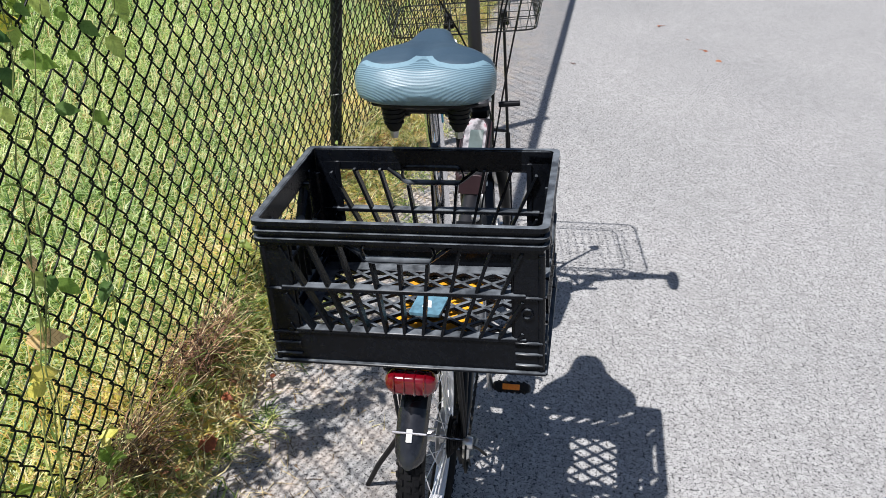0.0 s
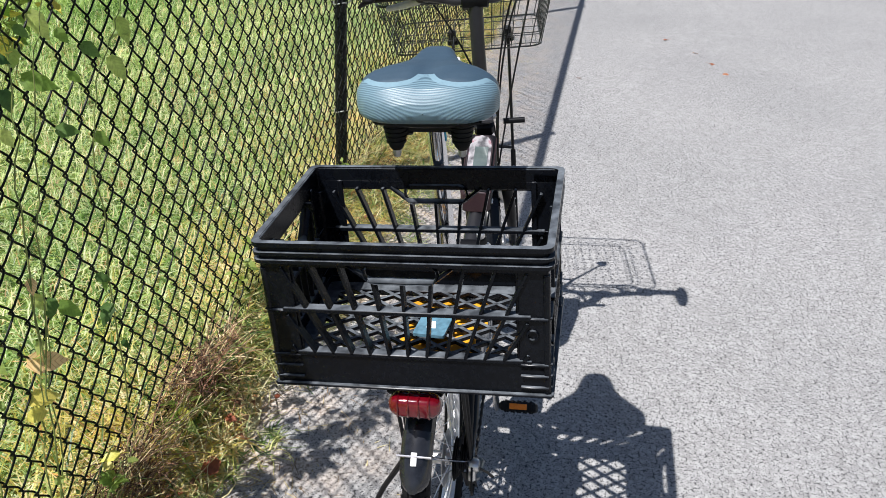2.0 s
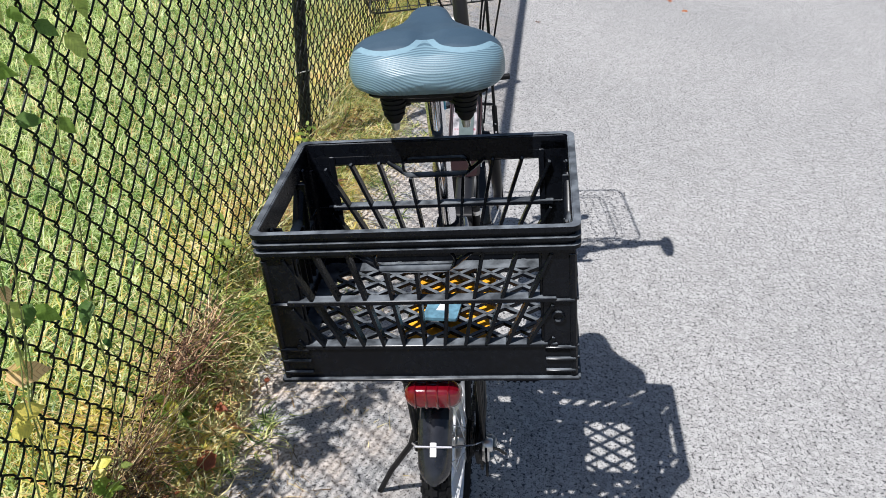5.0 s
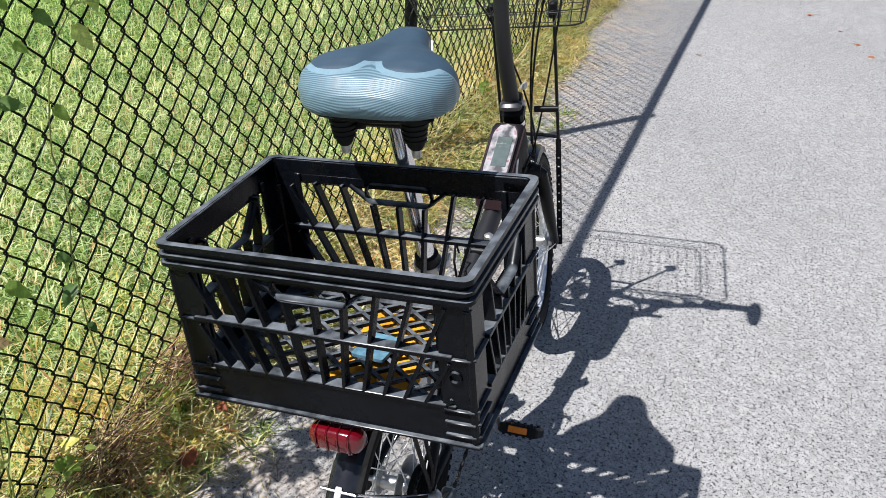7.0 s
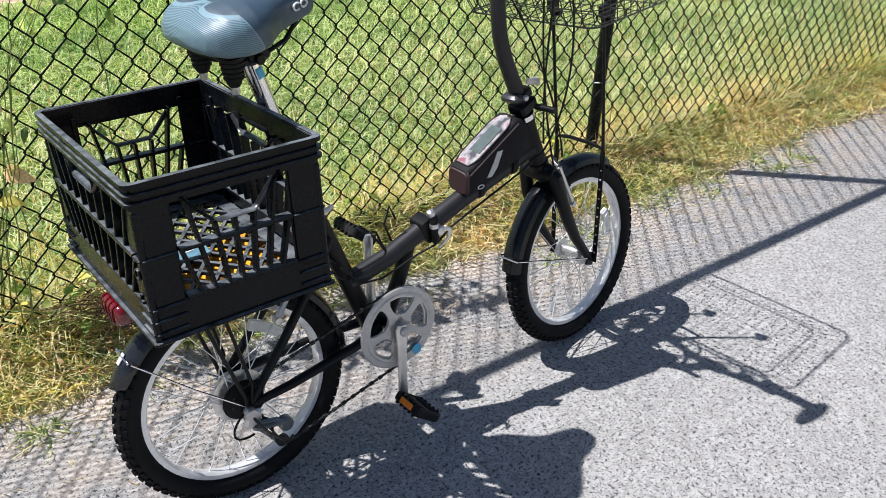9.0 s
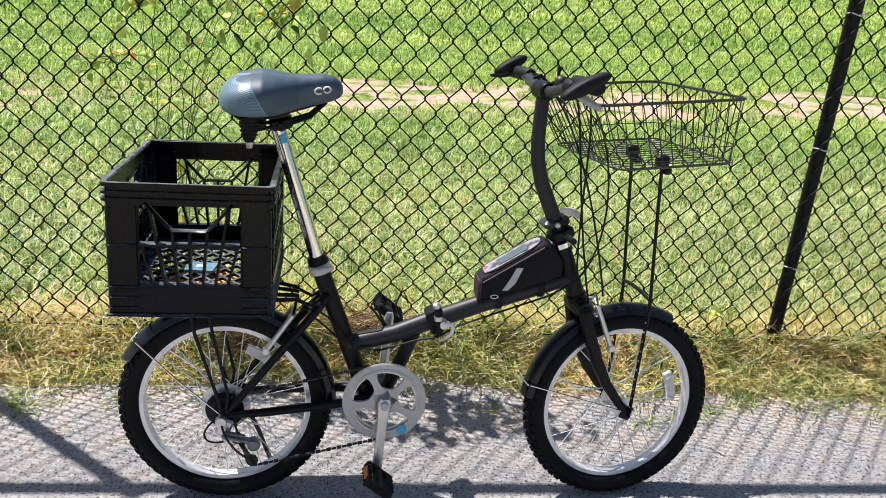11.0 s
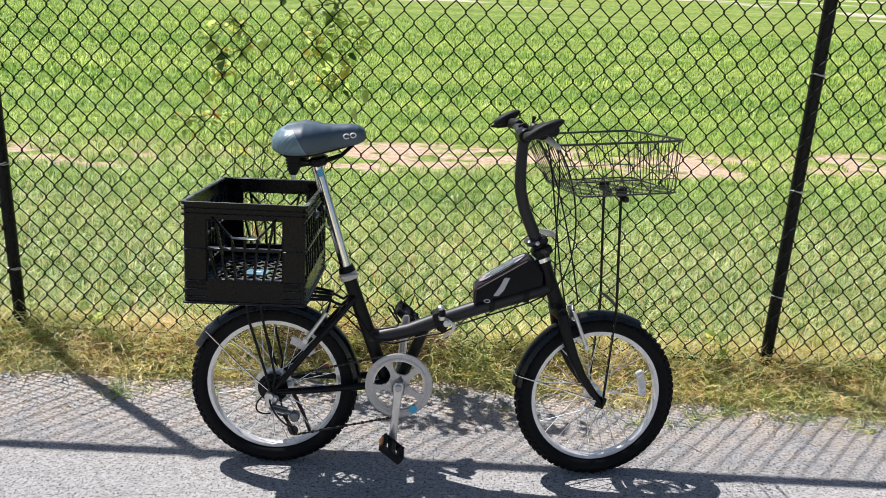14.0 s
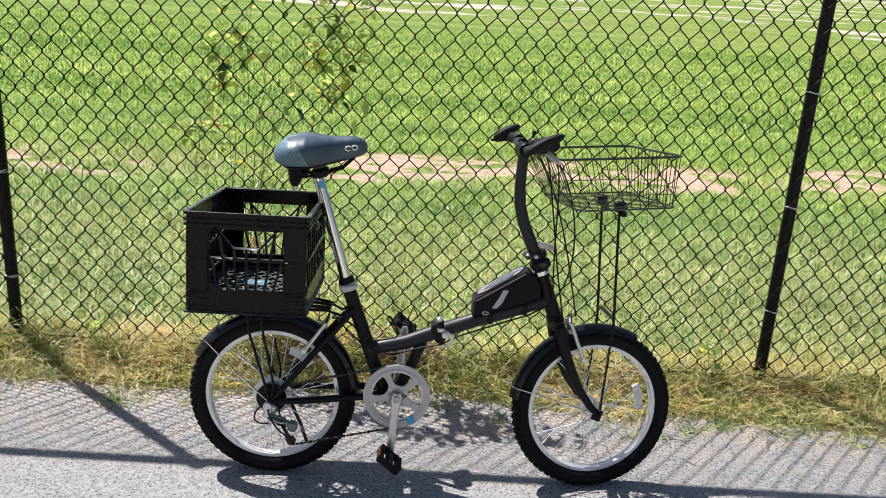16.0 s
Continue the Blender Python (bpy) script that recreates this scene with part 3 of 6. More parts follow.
def wheel(name, hub_at, turn, label):
    """A wheel: the hub carries tyre, rim, knobs and spokes; its axle lies along y."""
    m = turn @ Matrix.Translation(hub_at) @ ACROSS
    hub = Shape().lathe([(0.004, -0.062), (0.006, -0.06), (0.006, -0.048), (0.012, -0.047), (0.014, -0.04), (0.026, -0.037), (0.026, -0.033), (0.015, -0.03), (0.013, 0.03), (0.026, 0.033), (0.026, 0.037), (0.014, 0.04), (0.012, 0.047), (0.006, 0.048), (0.006, 0.06), (0.004, 0.062)], n=18)
    w = part(name, hub, ALLOY, bike, label, at=m)
    rc, rt = 0.2235, 0.0255
    t = Shape()
    prof = [(rc + rt * math.cos(a), rt * 1.0 * math.sin(a)) for a in [2 * math.pi * i / 14 for i in range(14)]]
    t.lathe(prof, n=72, closed=True)
    for i in range(66):
        a = 2 * math.pi * i / 66
        for row, (tilt, off) in enumerate(((0, 0.0), (0.55, 0.5), (-0.55, 0.5), (1.0, 0.0), (-1.0, 0.0))):
            b = a + off * 2 * math.pi / 66
            at = Matrix.Rotation(b, 4, "Z") @ Matrix.Translation((rc, 0, 0)) @ Matrix.Rotation(-tilt, 4, "Y") @ Matrix.Translation((rt, 0, 0))
            t.box((0.006, 0.011, 0.009), at)
    part("tyre", t, RUBBER, w, "black knobbly tyre")
    r = Shape().lathe([(0.201, -0.0135), (0.2035, -0.013), (0.2035, 0.013), (0.201, 0.0135), (0.1925, 0.0135), (0.1895, 0.009), (0.1885, 0), (0.1895, -0.009), (0.1925, -0.0135)], n=72, closed=True)
    part("rim", r, RIM_ALLOY, w, "silver alloy rim")
    sp = Shape().tube([(0.0, 0.0, 0.0), (0.0, 0.0, 1.0)], 0.0012, 5).mesh("spoke", RIM_ALLOY)
    for i in range(28):
        s = 1 if i % 2 else -1
        a = 2 * math.pi * i / 28
        twist = 0.95 if (i // 2) % 2 else -0.95
        p0 = Vector((0.024 * math.cos(a + twist), 0.024 * math.sin(a + twist), s * 0.035))
        p1 = Vector((0.1895 * math.cos(a), 0.1895 * math.sin(a), s * 0.002))
        fm, length = frame_between(p0, p1)
        fm.translation = p0
        part("spoke", sp, None, w, at=fm @ Matrix.Diagonal((1, 1, length, 1)))
    return w


rear_wheel = wheel("rear_wheel", REAR, Matrix.Identity(4), "rear wheel with silver spokes")
front_wheel = wheel("front_wheel", FRONT, STEER, "front wheel with silver spokes turned slightly")


def wheel_reflector(w, a, r0):
    s = Shape()
    out = []
    for i in range(9):
        b = a + (i / 8 - 0.5) * 0.52
        out.append((b, i))
    v = [((r0 + d) * math.cos(b), (r0 + d) * math.sin(b), h) for b, _ in out for d, h in ((0, -0.006), (0.022, -0.006), (0.022, 0.006), (0, 0.006))]
    f = [(i * 4 + j, i * 4 + (j + 1) % 4, i * 4 + 4 + (j + 1) % 4, i * 4 + 4 + j) for i in range(8) for j in range(4)] + [(3, 2, 1, 0), (32, 33, 34, 35)]
    s.add(v, f)
    part("spoke_reflector", s, WHITE_REFLECTOR, w, "white plastic spoke reflector")


wheel_reflector(front_wheel, radians(-13), 0.142)
wheel_reflector(rear_wheel, radians(-56), 0.138)

# frame
SEAT_TOP, SEAT_LOW, BB = Vector((0.218, 0, 0.592)), Vector((0.334, 0, 0.279)), Vector((0.378, 0, 0.279))
st = Shape().tube([SEAT_TOP, SEAT_LOW], 0.0205, 18)
part("seat_tube", st, MATTE_BLACK, bike)
mt = Shape().tube([(0.285, 0, 0.405), (0.40, 0, 0.434), (0.482, 0, 0.468)], [0.021, 0.0215, 0.022], 18)
mt.tube([(0.505, 0, 0.476), (0.60, 0, 0.512), (0.72, 0, 0.552), (0.815, 0, 0.585)], [0.022, 0.0215, 0.021, 0.02], 18)
part("main_tube", mt, STEM_GREY, bike, "dark grey main tube")
lt = Shape().tube([(0.452, 0, 0.455), (0.42, 0, 0.37), BB], [0.017, 0.017, 0.018], 14)
lt.tube([SEAT_LOW, BB], 0.018, 14)
lt.lathe([(0.021, -0.037), (0.022, -0.035), (0.022, 0.035), (0.021, 0.037)], Matrix.Translation(BB) @ ACROSS, 18)
part("bottom_bracket_tube", lt, MATTE_BLACK, bike)
ht = Shape().tube([(0.79, 0, 0.66), (0.841, 0, 0.534)], 0.0215, 18)
ht.tube([(0.786, 0, 0.671), (0.792, 0, 0.655)], 0.0245, 18)
ht.tube([(0.837, 0, 0.543), (0.845, 0, 0.524)], 0.0245, 18)
part("head_tube", ht, MATTE_BLACK, bike)
part("headset_ring", Shape().tube([(0.7845, 0, 0.675), (0.789, 0, 0.664)], 0.0256, 18), CHROME, bike, "chrome headset ring")
for s in (-1, 1):
    cs = Shape().tube([(0.345, s * 0.022, 0.277), (0.27, s * 0.042, 0.269), (0.10, s * 0.058, 0.255), (0.0, s * 0.06, 0.247)], [0.011, 0.011, 0.010, 0.008], 12)
    part("chainstay", cs, MATTE_BLACK, bike)
    ss = Shape().tube([(0.238, s * 0.02, 0.535), (0.20, s * 0.04, 0.49), (0.10, s * 0.055, 0.37), (0.006, s * 0.06, 0.252)], [0.010, 0.010, 0.0095, 0.009], 12)
    ss.box((0.045, 0.006, 0.03), pose(0.012, s * 0.06, 0.25, 0, 40, 0), 0.002)
    part("seatstay", ss, MATTE_BLACK, bike)
bridge = Shape().tube([(0.2, -0.04, 0.49), (0.2, 0.04, 0.49)], 0.008, 10)
part("stay_bridge", bridge, MATTE_BLACK, bike)

# folding hinge
hg = Shape().prism(rounded(0.036, 0.056, 0.01), 0.046, pose(0.494, 0, 0.472, 0, -22, 0))
hinge = part("frame_hinge", hg, MATTE_BLACK, bike, "black folding hinge block")
hl = Shape().tube([(0.508, -0.036, 0.470), (0.522, -0.040, 0.478), (0.535, -0.041, 0.470), (0.532, -0.04, 0.452), (0.516, -0.038, 0.438), (0.504, -0.036, 0.43)], [0.005, 0.006, 0.006, 0.0055, 0.005, 0.003], 10, flat=0.6)
part("hinge_lever", hl, ALLOY, hinge, "silver quick-release lever")
part("hinge_bolt", Shape().lathe([(0.009, -0.03), (0.011, -0.028), (0.011, 0.02), (0.009, 0.024)], pose(0.512, -0.01, 0.472) @ ACROSS, 14), ALLOY, hinge)
part("hinge_barrel", Shape().tube([(0.497, -0.028, 0.512), (0.498, -0.03, 0.506), (0.502, -0.03, 0.45), (0.503, -0.028, 0.444)], [0.007, 0.010, 0.010, 0.007], 14), SOFT_BLACK, hinge)
part("barrel_band", Shape().tube([(0.4985, -0.03, 0.492), (0.4995, -0.03, 0.482)], 0.0108, 14), ALLOY, hinge)
part("hinge_knob", Shape().lathe([(0.008, 0), (0.0105, 0.004), (0.0105, 0.012), (0.006, 0.016)], pose(0.494, -0.026, 0.508), 14), ALLOY, hinge)

# seat post, clamp
POST_TOP = Vector((0.117, 0, 0.925))
sp_way = (POST_TOP - SEAT_TOP).normalized()
part("seat_post", Shape().tube([SEAT_TOP - sp_way * 0.05, POST_TOP], 0.0165, 20), CHROME, bike, "polished chrome seat post")
c1 = Shape().tube([SEAT_TOP - sp_way * 0.006, SEAT_TOP + sp_way * 0.016], 0.0265, 18)
clamp = part("seat_clamp", c1, SILVER_PLASTIC, bike, "silver seat clamp with lever")
part("collar", Shape().tube([SEAT_TOP + sp_way * 0.016, SEAT_TOP + sp_way * 0.034], [0.0245, 0.022], 18), MATTE_BLACK, clamp)
part("clamp_lever", Shape().tube([(0.20, -0.028, 0.598), (0.225, -0.034, 0.602), (0.248, -0.03, 0.607)], [0.006, 0.007, 0.005], 10, flat=0.7), SILVER_PLASTIC, clamp)
part("post_sticker", Shape().box((0.016, 0.003, 0.02), Matrix.Translation(POST_TOP - sp_way * 0.03 + Vector((0.006, -0.0152, 0))) @ Matrix.Rotation(radians(-17), 4, "Y") @ Matrix.Rotation(radians(20), 4, "Z"), 0.001), BLUE_STICKER, bike, "small blue sticker")


def saddle_point(x, hw, top, low, dip, a, side):
    """A point of the saddle's cross-section; a runs from -90 under the middle to 90 on top."""
    c, q = max(0.0, math.cos(radians(a))), math.sin(radians(a))
    y = hw * c ** (0.6 if q >= 0 else 0.42)
    mid = low + (top - low) * 0.42
    z = mid + ((top - mid) * abs(q) ** 0.8 if q >= 0 else -(mid - low) * abs(q) ** 0.55)
    if q > 0:
        z -= dip * math.exp(-(y / 0.02) ** 2)
    return Vector((x, side * y, z))


def panel_top(p):
    """How high the pale rear panel reaches: a peak in the middle, sinking along the flanks."""
    return 1.022 + 0.011 * math.exp(-(abs(p.y) / 0.03) ** 1.3) - 1.7 * max(0.0, p.x - 0.052)


def clipped(poly, field, keep):
    """The part of a polygon where the field is positive (keep 1) or negative (keep -1)."""
    out = []
    for a, c in zip(poly, poly[1:] + poly[:1]):
        fa, fc = keep * field(a), keep * field(c)
        if fa >= 0:
            out.append(a)
        if (fa >= 0) != (fc >= 0):
            out.append(a.lerp(c, fa / (fa - fc)))
    return out


SADDLE_TURN = Matrix.Translation((0.125, 0.004, 0)) @ Matrix.Rotation(radians(3.5), 4, "Z") @ Matrix.Translation((-0.117, 0, 0))


def saddle():
    secs = [(-0.0155, 0.001, 0.9805, 0.9795, 0), (-0.014, 0.030, 0.986, 0.975, 0), (-0.011, 0.058, 0.996, 0.968, 0), (-0.004, 0.082, 1.006, 0.961, 0), (0.010, 0.102, 1.018, 0.957, 0.001), (0.030, 0.117, 1.028, 0.955, 0.004), (0.052, 0.124, 1.034, 0.955, 0.007), (0.078, 0.123, 1.038, 0.956, 0.007),
            (0.102, 0.110, 1.036, 0.958, 0.005), (0.130, 0.086, 1.033, 0.963, 0.003), (0.158, 0.061, 1.032, 0.969, 0.002), (0.187, 0.046, 1.034, 0.975, 0), (0.215, 0.039, 1.036, 0.980, 0), (0.240, 0.034, 1.033, 0.986, 0), (0.256, 0.024, 1.024, 0.993, 0), (0.263, 0.011, 1.013, 1.000, 0)]
    secs = [(x if x < 0.1 else 0.1 + (x - 0.1) * 0.92, w, t, l - 0.005 * min(1, max(0, x + 0.016) / 0.05), d) for x, w, t, l, d in secs]
    key = np.arange(len(secs))
    fine = np.linspace(0, len(secs) - 1, 6 * len(secs))
    secs = [tuple(np.interp(q, key, [c[k] for c in secs]) for k in range(5)) for q in fine]
    top, band, rear = Shape(), Shape(), Shape()
    over = lambda q: q.z - panel_top(q)
    under = lambda q: q.z - panel_top(q) + 0.005
    for side in (-1, 1):
        turns = [-90 + 180 * k / 44 for k in range(42)] + [84, 86, 87.5, 88.7, 89.5, 90]
        rows = [[saddle_point(*sec, a, side) for a in turns] for sec in secs]
        for r0, r1 in zip(rows, rows[1:]):
            for k in range(len(turns) - 1):
                quad = [r0[k], r0[k + 1], r1[k + 1], r1[k]]
                low = clipped(quad, over, -1)
                for shape, poly in ((top, clipped(quad, over, 1)), (band, clipped(low, under, 1) if low else []), (rear, clipped(low, under, -1) if low else [])):
                    if len(poly) > 2:
                        shape.add(poly, [tuple(range(len(poly)))])
    for s in (top, band, rear):
        keys, idx, v = {}, [], []
        for p in s.v:
            q = tuple(round(a, 5) for a in p)
            if q not in keys:
                keys[q] = len(v)
                v.append(p)
            idx.append(keys[q])
        s.v, s.f = v, [f for f in (tuple(dict.fromkeys(idx[i] for i in f)) for f in s.f) if len(f) > 2]
    seat = part("saddle", top, SADDLE_TOP, bike, "wide slate blue padded saddle", smooth=60, at=SADDLE_TURN)
    part("panel_band", band, SADDLE_PIPE, seat, "smooth pale blue edge band", smooth=60)
    part("rear_panel", rear, SADDLE_REAR, seat, "pale blue saddle panel with fine rippled lines", smooth=60)
    for s in (-1, 1):
        logo = Shape()
        for cx, cr, a0, a1 in ((0.196, 0.0085, 50, 330), (0.214, 0.0078, -150, 210)):
            ring = [(cx + cr * math.cos(radians(a)), s * (0.0505 - 0.31 * (cx + cr * math.cos(radians(a)) - 0.176)), 1.004 + 0.15 * (cx - 0.19) + 0.0062 * math.sin(radians(a))) for a in range(a0, a1, 24)]
            logo.tube(ring, 0.002, 6)
        part("white_emblem", logo, WHITE_MARK, seat, "small white curled emblem")
    pan = Shape().loft([[(x, w * math.cos(2 * math.pi * i / 16), z + h * math.sin(2 * math.pi * i / 16)) for i in range(16)] for x, w, z, h in ((0.01, 0.06, 0.955, 0.006), (0.03, 0.095, 0.95, 0.01), (0.09, 0.085, 0.952, 0.01), (0.16, 0.042, 0.968, 0.01), (0.23, 0.02, 0.986, 0.006))])
    part("saddle_base", pan, SOFT_BLACK, seat)
    for s in (-1, 1):
        sp = Shape()
        prof = []
        for i in range(6):
            z = 0.955 - i * 0.0085
            r = 0.0242 - i * 0.0013
            prof += [(r, z), (r, z - 0.0038), (r - 0.0035, z - 0.005), (r - 0.0035, z - 0.0076)]
        prof += [(0.013, 0.901), (0.0085, 0.895)]
        sp.lathe(prof, pose(0.05, s * 0.058, 0), 18)
        b = part("spring", sp, SOFT_BLACK, seat, "black rubber saddle spring boot")
        part("spring_tip", Shape().lathe([(0.0075, 0.898), (0.008, 0.892), (0.006, 0.882)], pose(0.05, s * 0.058, 0), 12), ALLOY, b)
        part("saddle_rail", Shape().tube([(0.045, s * 0.05, 0.925), (0.07, s * 0.035, 0.918), (0.13, s * 0.024, 0.928), (0.18, s * 0.02, 0.945), (0.215, s * 0.012, 0.978)], 0.0042, 8), MATTE_BLACK, seat)
    ck = Shape().box((0.05, 0.066, 0.026), pose(0.117, 0, 0.929, 0, -12, 0), 0.006)
    ck.box((0.03, 0.11, 0.014), pose(0.07, 0, 0.93), 0.004)
    ck.lathe([(0.008, -0.04), (0.01, -0.038), (0.01, 0.038), (0.008, 0.04)], pose(0.117, 0, 0.925) @ ACROSS, 12)
    part("rail_clamp", ck, MATTE_BLACK, seat)


saddle()

# fork, steered with the bars
for s in (-1, 1):
    fk = Shape().tube([STEER @ Vector(p) for p in ((0.843, s * 0.02, 0.528), (0.848, s * 0.046, 0.508), (0.862, s * 0.053, 0.45), (0.885, s * 0.056, 0.39), (0.915, s * 0.058, 0.33), (0.955, s * 0.058, 0.275), (0.981, s * 0.058, 0.248))], [0.016, 0.0175, 0.0165, 0.0155, 0.0135, 0.0115, 0.0095], 14)
    fk.box((0.03, 0.006, 0.035), STEER @ pose(0.98, s * 0.058, 0.247, 0, 20, 0), 0.002)
    part("fork_blade", fk, MATTE_BLACK, bike)
part("fork_crown", Shape().tube([STEER @ Vector((0.845, y, 0.515)) for y in (-0.048, -0.02, 0.02, 0.048)], [0.017, 0.022, 0.022, 0.017], 14), MATTE_BLACK, bike)

# stem and handlebar
stem_pts = [STEER @ Vector(p) for p in ((0.782, 0, 0.69), (0.768, 0, 0.72), (0.748, 0, 0.762), (0.724, 0, 0.815), (0.710, 0, 0.865), (0.706, 0, 0.91), (0.707, 0, 0.96), (0.710, 0, 1.018))]
stem = part("stem", Shape().tube(stem_pts, [0.0185, 0.0185, 0.018, 0.0175, 0.017, 0.0165, 0.016, 0.016], 18), STEM_GREY, bike, "dark grey kinked folding stem")
hb = Shape().box((0.056, 0.05, 0.03), STEER @ pose(0.783, 0, 0.694, 0, -21, 0), 0.006)
hb.box((0.05, 0.044, 0.026), STEER @ pose(0.772, 0, 0.722, 0, -21, 0), 0.006)
sh = part("stem_hinge", hb, MATTE_BLACK, stem, "black folding stem hinge")
part("hinge_lever", Shape().tube([STEER @ Vector(p) for p in ((0.765, -0.028, 0.757), (0.785, -0.03, 0.755), (0.806, -0.026, 0.748), (0.822, -0.015, 0.738))], [0.006, 0.009, 0.009, 0.006], 10, flat=0.5), SILVER_PLASTIC, stem, "chrome folding lever")
ct = part("clamp_tube", Shape().box((0.032, 0.05, 0.019), STEER @ pose(0.748, 0, 0.719, 0, -8, 0), 0.006), BAR_GREY, stem, "grey hinge clamp block")
part("clamp_bolt", Shape().tube([STEER @ Vector(p) for p in ((0.762, -0.024, 0.72), (0.762, -0.031, 0.72), (0.762, -0.033, 0.72))], [0.0065, 0.0065, 0.004], 12), ALLOY, ct, "silver clamp bolt")
part("clamp_end", Shape().tube([STEER @ Vector(p) for p in ((0.772, -0.05, 0.702), (0.772, -0.105, 0.702))], 0.0075, 12), MATTE_BLACK, stem)
bar_pts = [STEER @ Vector(p) for p in ((0.722, -0.252, 1.056), (0.722, -0.17, 1.052), (0.718, -0.10, 1.038), (0.710, -0.045, 1.025), (0.710, 0.045, 1.025), (0.718, 0.10, 1.036), (0.724, 0.17, 1.046), (0.724, 0.265, 1.048))]
bar = part("handlebar", Shape().tube(bar_pts, 0.0125, 14), BAR_GREY, bike, "satin grey handlebar")
part("bar_clamp", Shape().tube([STEER @ Vector((0.710, y, 1.025)) for y in (-0.032, -0.028, 0.028, 0.032)], [0.018, 0.021, 0.021, 0.018], 16), MATTE_BLACK, bar)
for s in (-1, 1):
    gz = 1.054 if s < 0 else 1.047
    gp = Shape().tube([STEER @ Vector((0.726, s * y, gz)) for y in (0.135, 0.14, 0.25, 0.258)], [0.014, 0.0165, 0.0165, 0.013], 14)
    grip = part("grip", gp, SOFT_BLACK, bar, "black rubber grip")
    tilt, half, fx, fz = (27, 0.057, 0.006, 0.006) if s < 0 else (28, 0.046, 0.016, 0.02)
    wing = []
    for yy, k in ((0.226, 0.35), (0.232, 0.85), (0.238, 1.0), (0.252, 1.0), (0.258, 0.85), (0.262, 0.4)):
        ring = []
        for i in range(16):
            a = 2 * math.pi * i / 16
            dx, dz = half * k * math.cos(a), 0.0145 * (0.5 + 0.5 * k) * math.sin(a)
            c, q = math.cos(radians(tilt)), math.sin(radians(tilt))
            ring.append(STEER @ Vector((0.696 + fx + dx * c - dz * q, s * yy, gz + fz - 0.004 + dx * q + dz * c)))
        wing.append(ring)
    part("palm_wing", Shape().loft(wing), SOFT_BLACK, grip, smooth=60)
    lv = Shape().tube([STEER @ Vector(q) for q in ((0.728, s * 0.118, 1.034), (0.742, s * 0.135, 1.025), (0.750, s * 0.175, 1.015), (0.756, s * 0.215, 1.008))], [0.006, 0.009, 0.0085, 0.006], 12, flat=0.5)
    br = part("brake_mount", Shape().box((0.034, 0.03, 0.03), STEER @ pose(0.730, s * 0.125, 1.038), 0.006), MATTE_BLACK, bar)
    part("brake_lever", lv, SILVER_PLASTIC, br, "broad silver brake lever")
part("thumb_lever", Shape().tube([STEER @ Vector(q) for q in ((0.712, 0.245, 1.043), (0.690, 0.262, 1.036), (0.668, 0.27, 1.034))], [0.009, 0.007, 0.003], 10, flat=0.5), SOFT_BLACK, bar)
bell = Shape().lathe([(0.015, 0), (0.0155, 0.005), (0.0135, 0.011), (0.009, 0.016), (0.003, 0.018)], STEER @ pose(0.719, -0.075, 1.046), 18)
bl_ = part("bell", bell, STEEL_DARK, bar, "small dark bell")
part("bell_hammer", Shape().tube([STEER @ Vector(p) for p in ((0.72, -0.055, 1.045), (0.722, -0.05, 1.07), (0.724, -0.052, 1.081))], [0.004, 0.004, 0.007], 8), SOFT_BLACK, bl_)
part("shifter", Shape().lathe([(0.018, -0.02), (0.02, -0.016), (0.02, 0.016), (0.017, 0.02)], STEER @ pose(0.722, -0.135, 1.043) @ ACROSS, 14), SOFT_BLACK, bar)

# cables from the bars
S = lambda *p: STEER @ Vector(p)
for a, b, c, d, r in (
        (S(0.735, -0.12, 1.037), S(0.82, -0.10, 1.03), S(0.80, -0.04, 0.86), Vector((0.825, -0.03, 0.60)), 0.0024),
        (S(0.735, 0.12, 1.037), S(0.83, 0.11, 1.02), S(0.85, -0.05, 0.75), Vector((0.90, -0.02, 0.545)), 0.0024),
        (S(0.735, -0.135, 1.037), S(0.83, -0.13, 1.0), S(0.92, -0.06, 0.68), Vector((0.81, -0.035, 0.575)), 0.0024),
        (S(0.735, -0.10, 1.037), S(0.78, -0.08, 1.02), S(0.80, -0.02, 0.80), Vector((0.865, -0.03, 0.52)), 0.0024)):
    part("cable", Shape().tube(bezier(a, b, c, d, 18), r, 6), SOFT_BLACK, bike)
part("frame_cable", Shape().tube([(0.81, -0.03, 0.575), (0.76, -0.026, 0.545), (0.66, -0.026, 0.508), (0.55, -0.028, 0.468), (0.50, -0.032, 0.44), (0.45, -0.03, 0.43), (0.36, -0.025, 0.40), (0.30, -0.03, 0.41), (0.25, -0.03, 0.47)], 0.0026, 6), SOFT_BLACK, bike)
part("rear_cable", Shape().tube(bezier((0.25, -0.02, 0.47), (0.20, -0.03, 0.53), (0.16, -0.06, 0.50), (0.185, -0.03, 0.515), 14), 0.0026, 6), SOFT_BLACK, bike)
part("upright_cable_loop", Shape().tube([(0.272, -0.026, 0.425), (0.305, -0.026, 0.441), (0.335, -0.026, 0.447), (0.366, -0.026, 0.453), (0.371, -0.026, 0.463), (0.352, -0.026, 0.493), (0.337, -0.026, 0.512), (0.340, -0.024, 0.519), (0.351, -0.022, 0.513), (0.364, -0.02, 0.483), (0.376, -0.018, 0.462)], 0.0027, 6), SOFT_BLACK, bike)
part("stay_cable", Shape().tube(bezier((0.19, -0.02, 0.492), (0.21, -0.03, 0.485), (0.235, -0.03, 0.46), (0.262, -0.024, 0.432), 8), 0.0026, 6), SOFT_BLACK, bike)
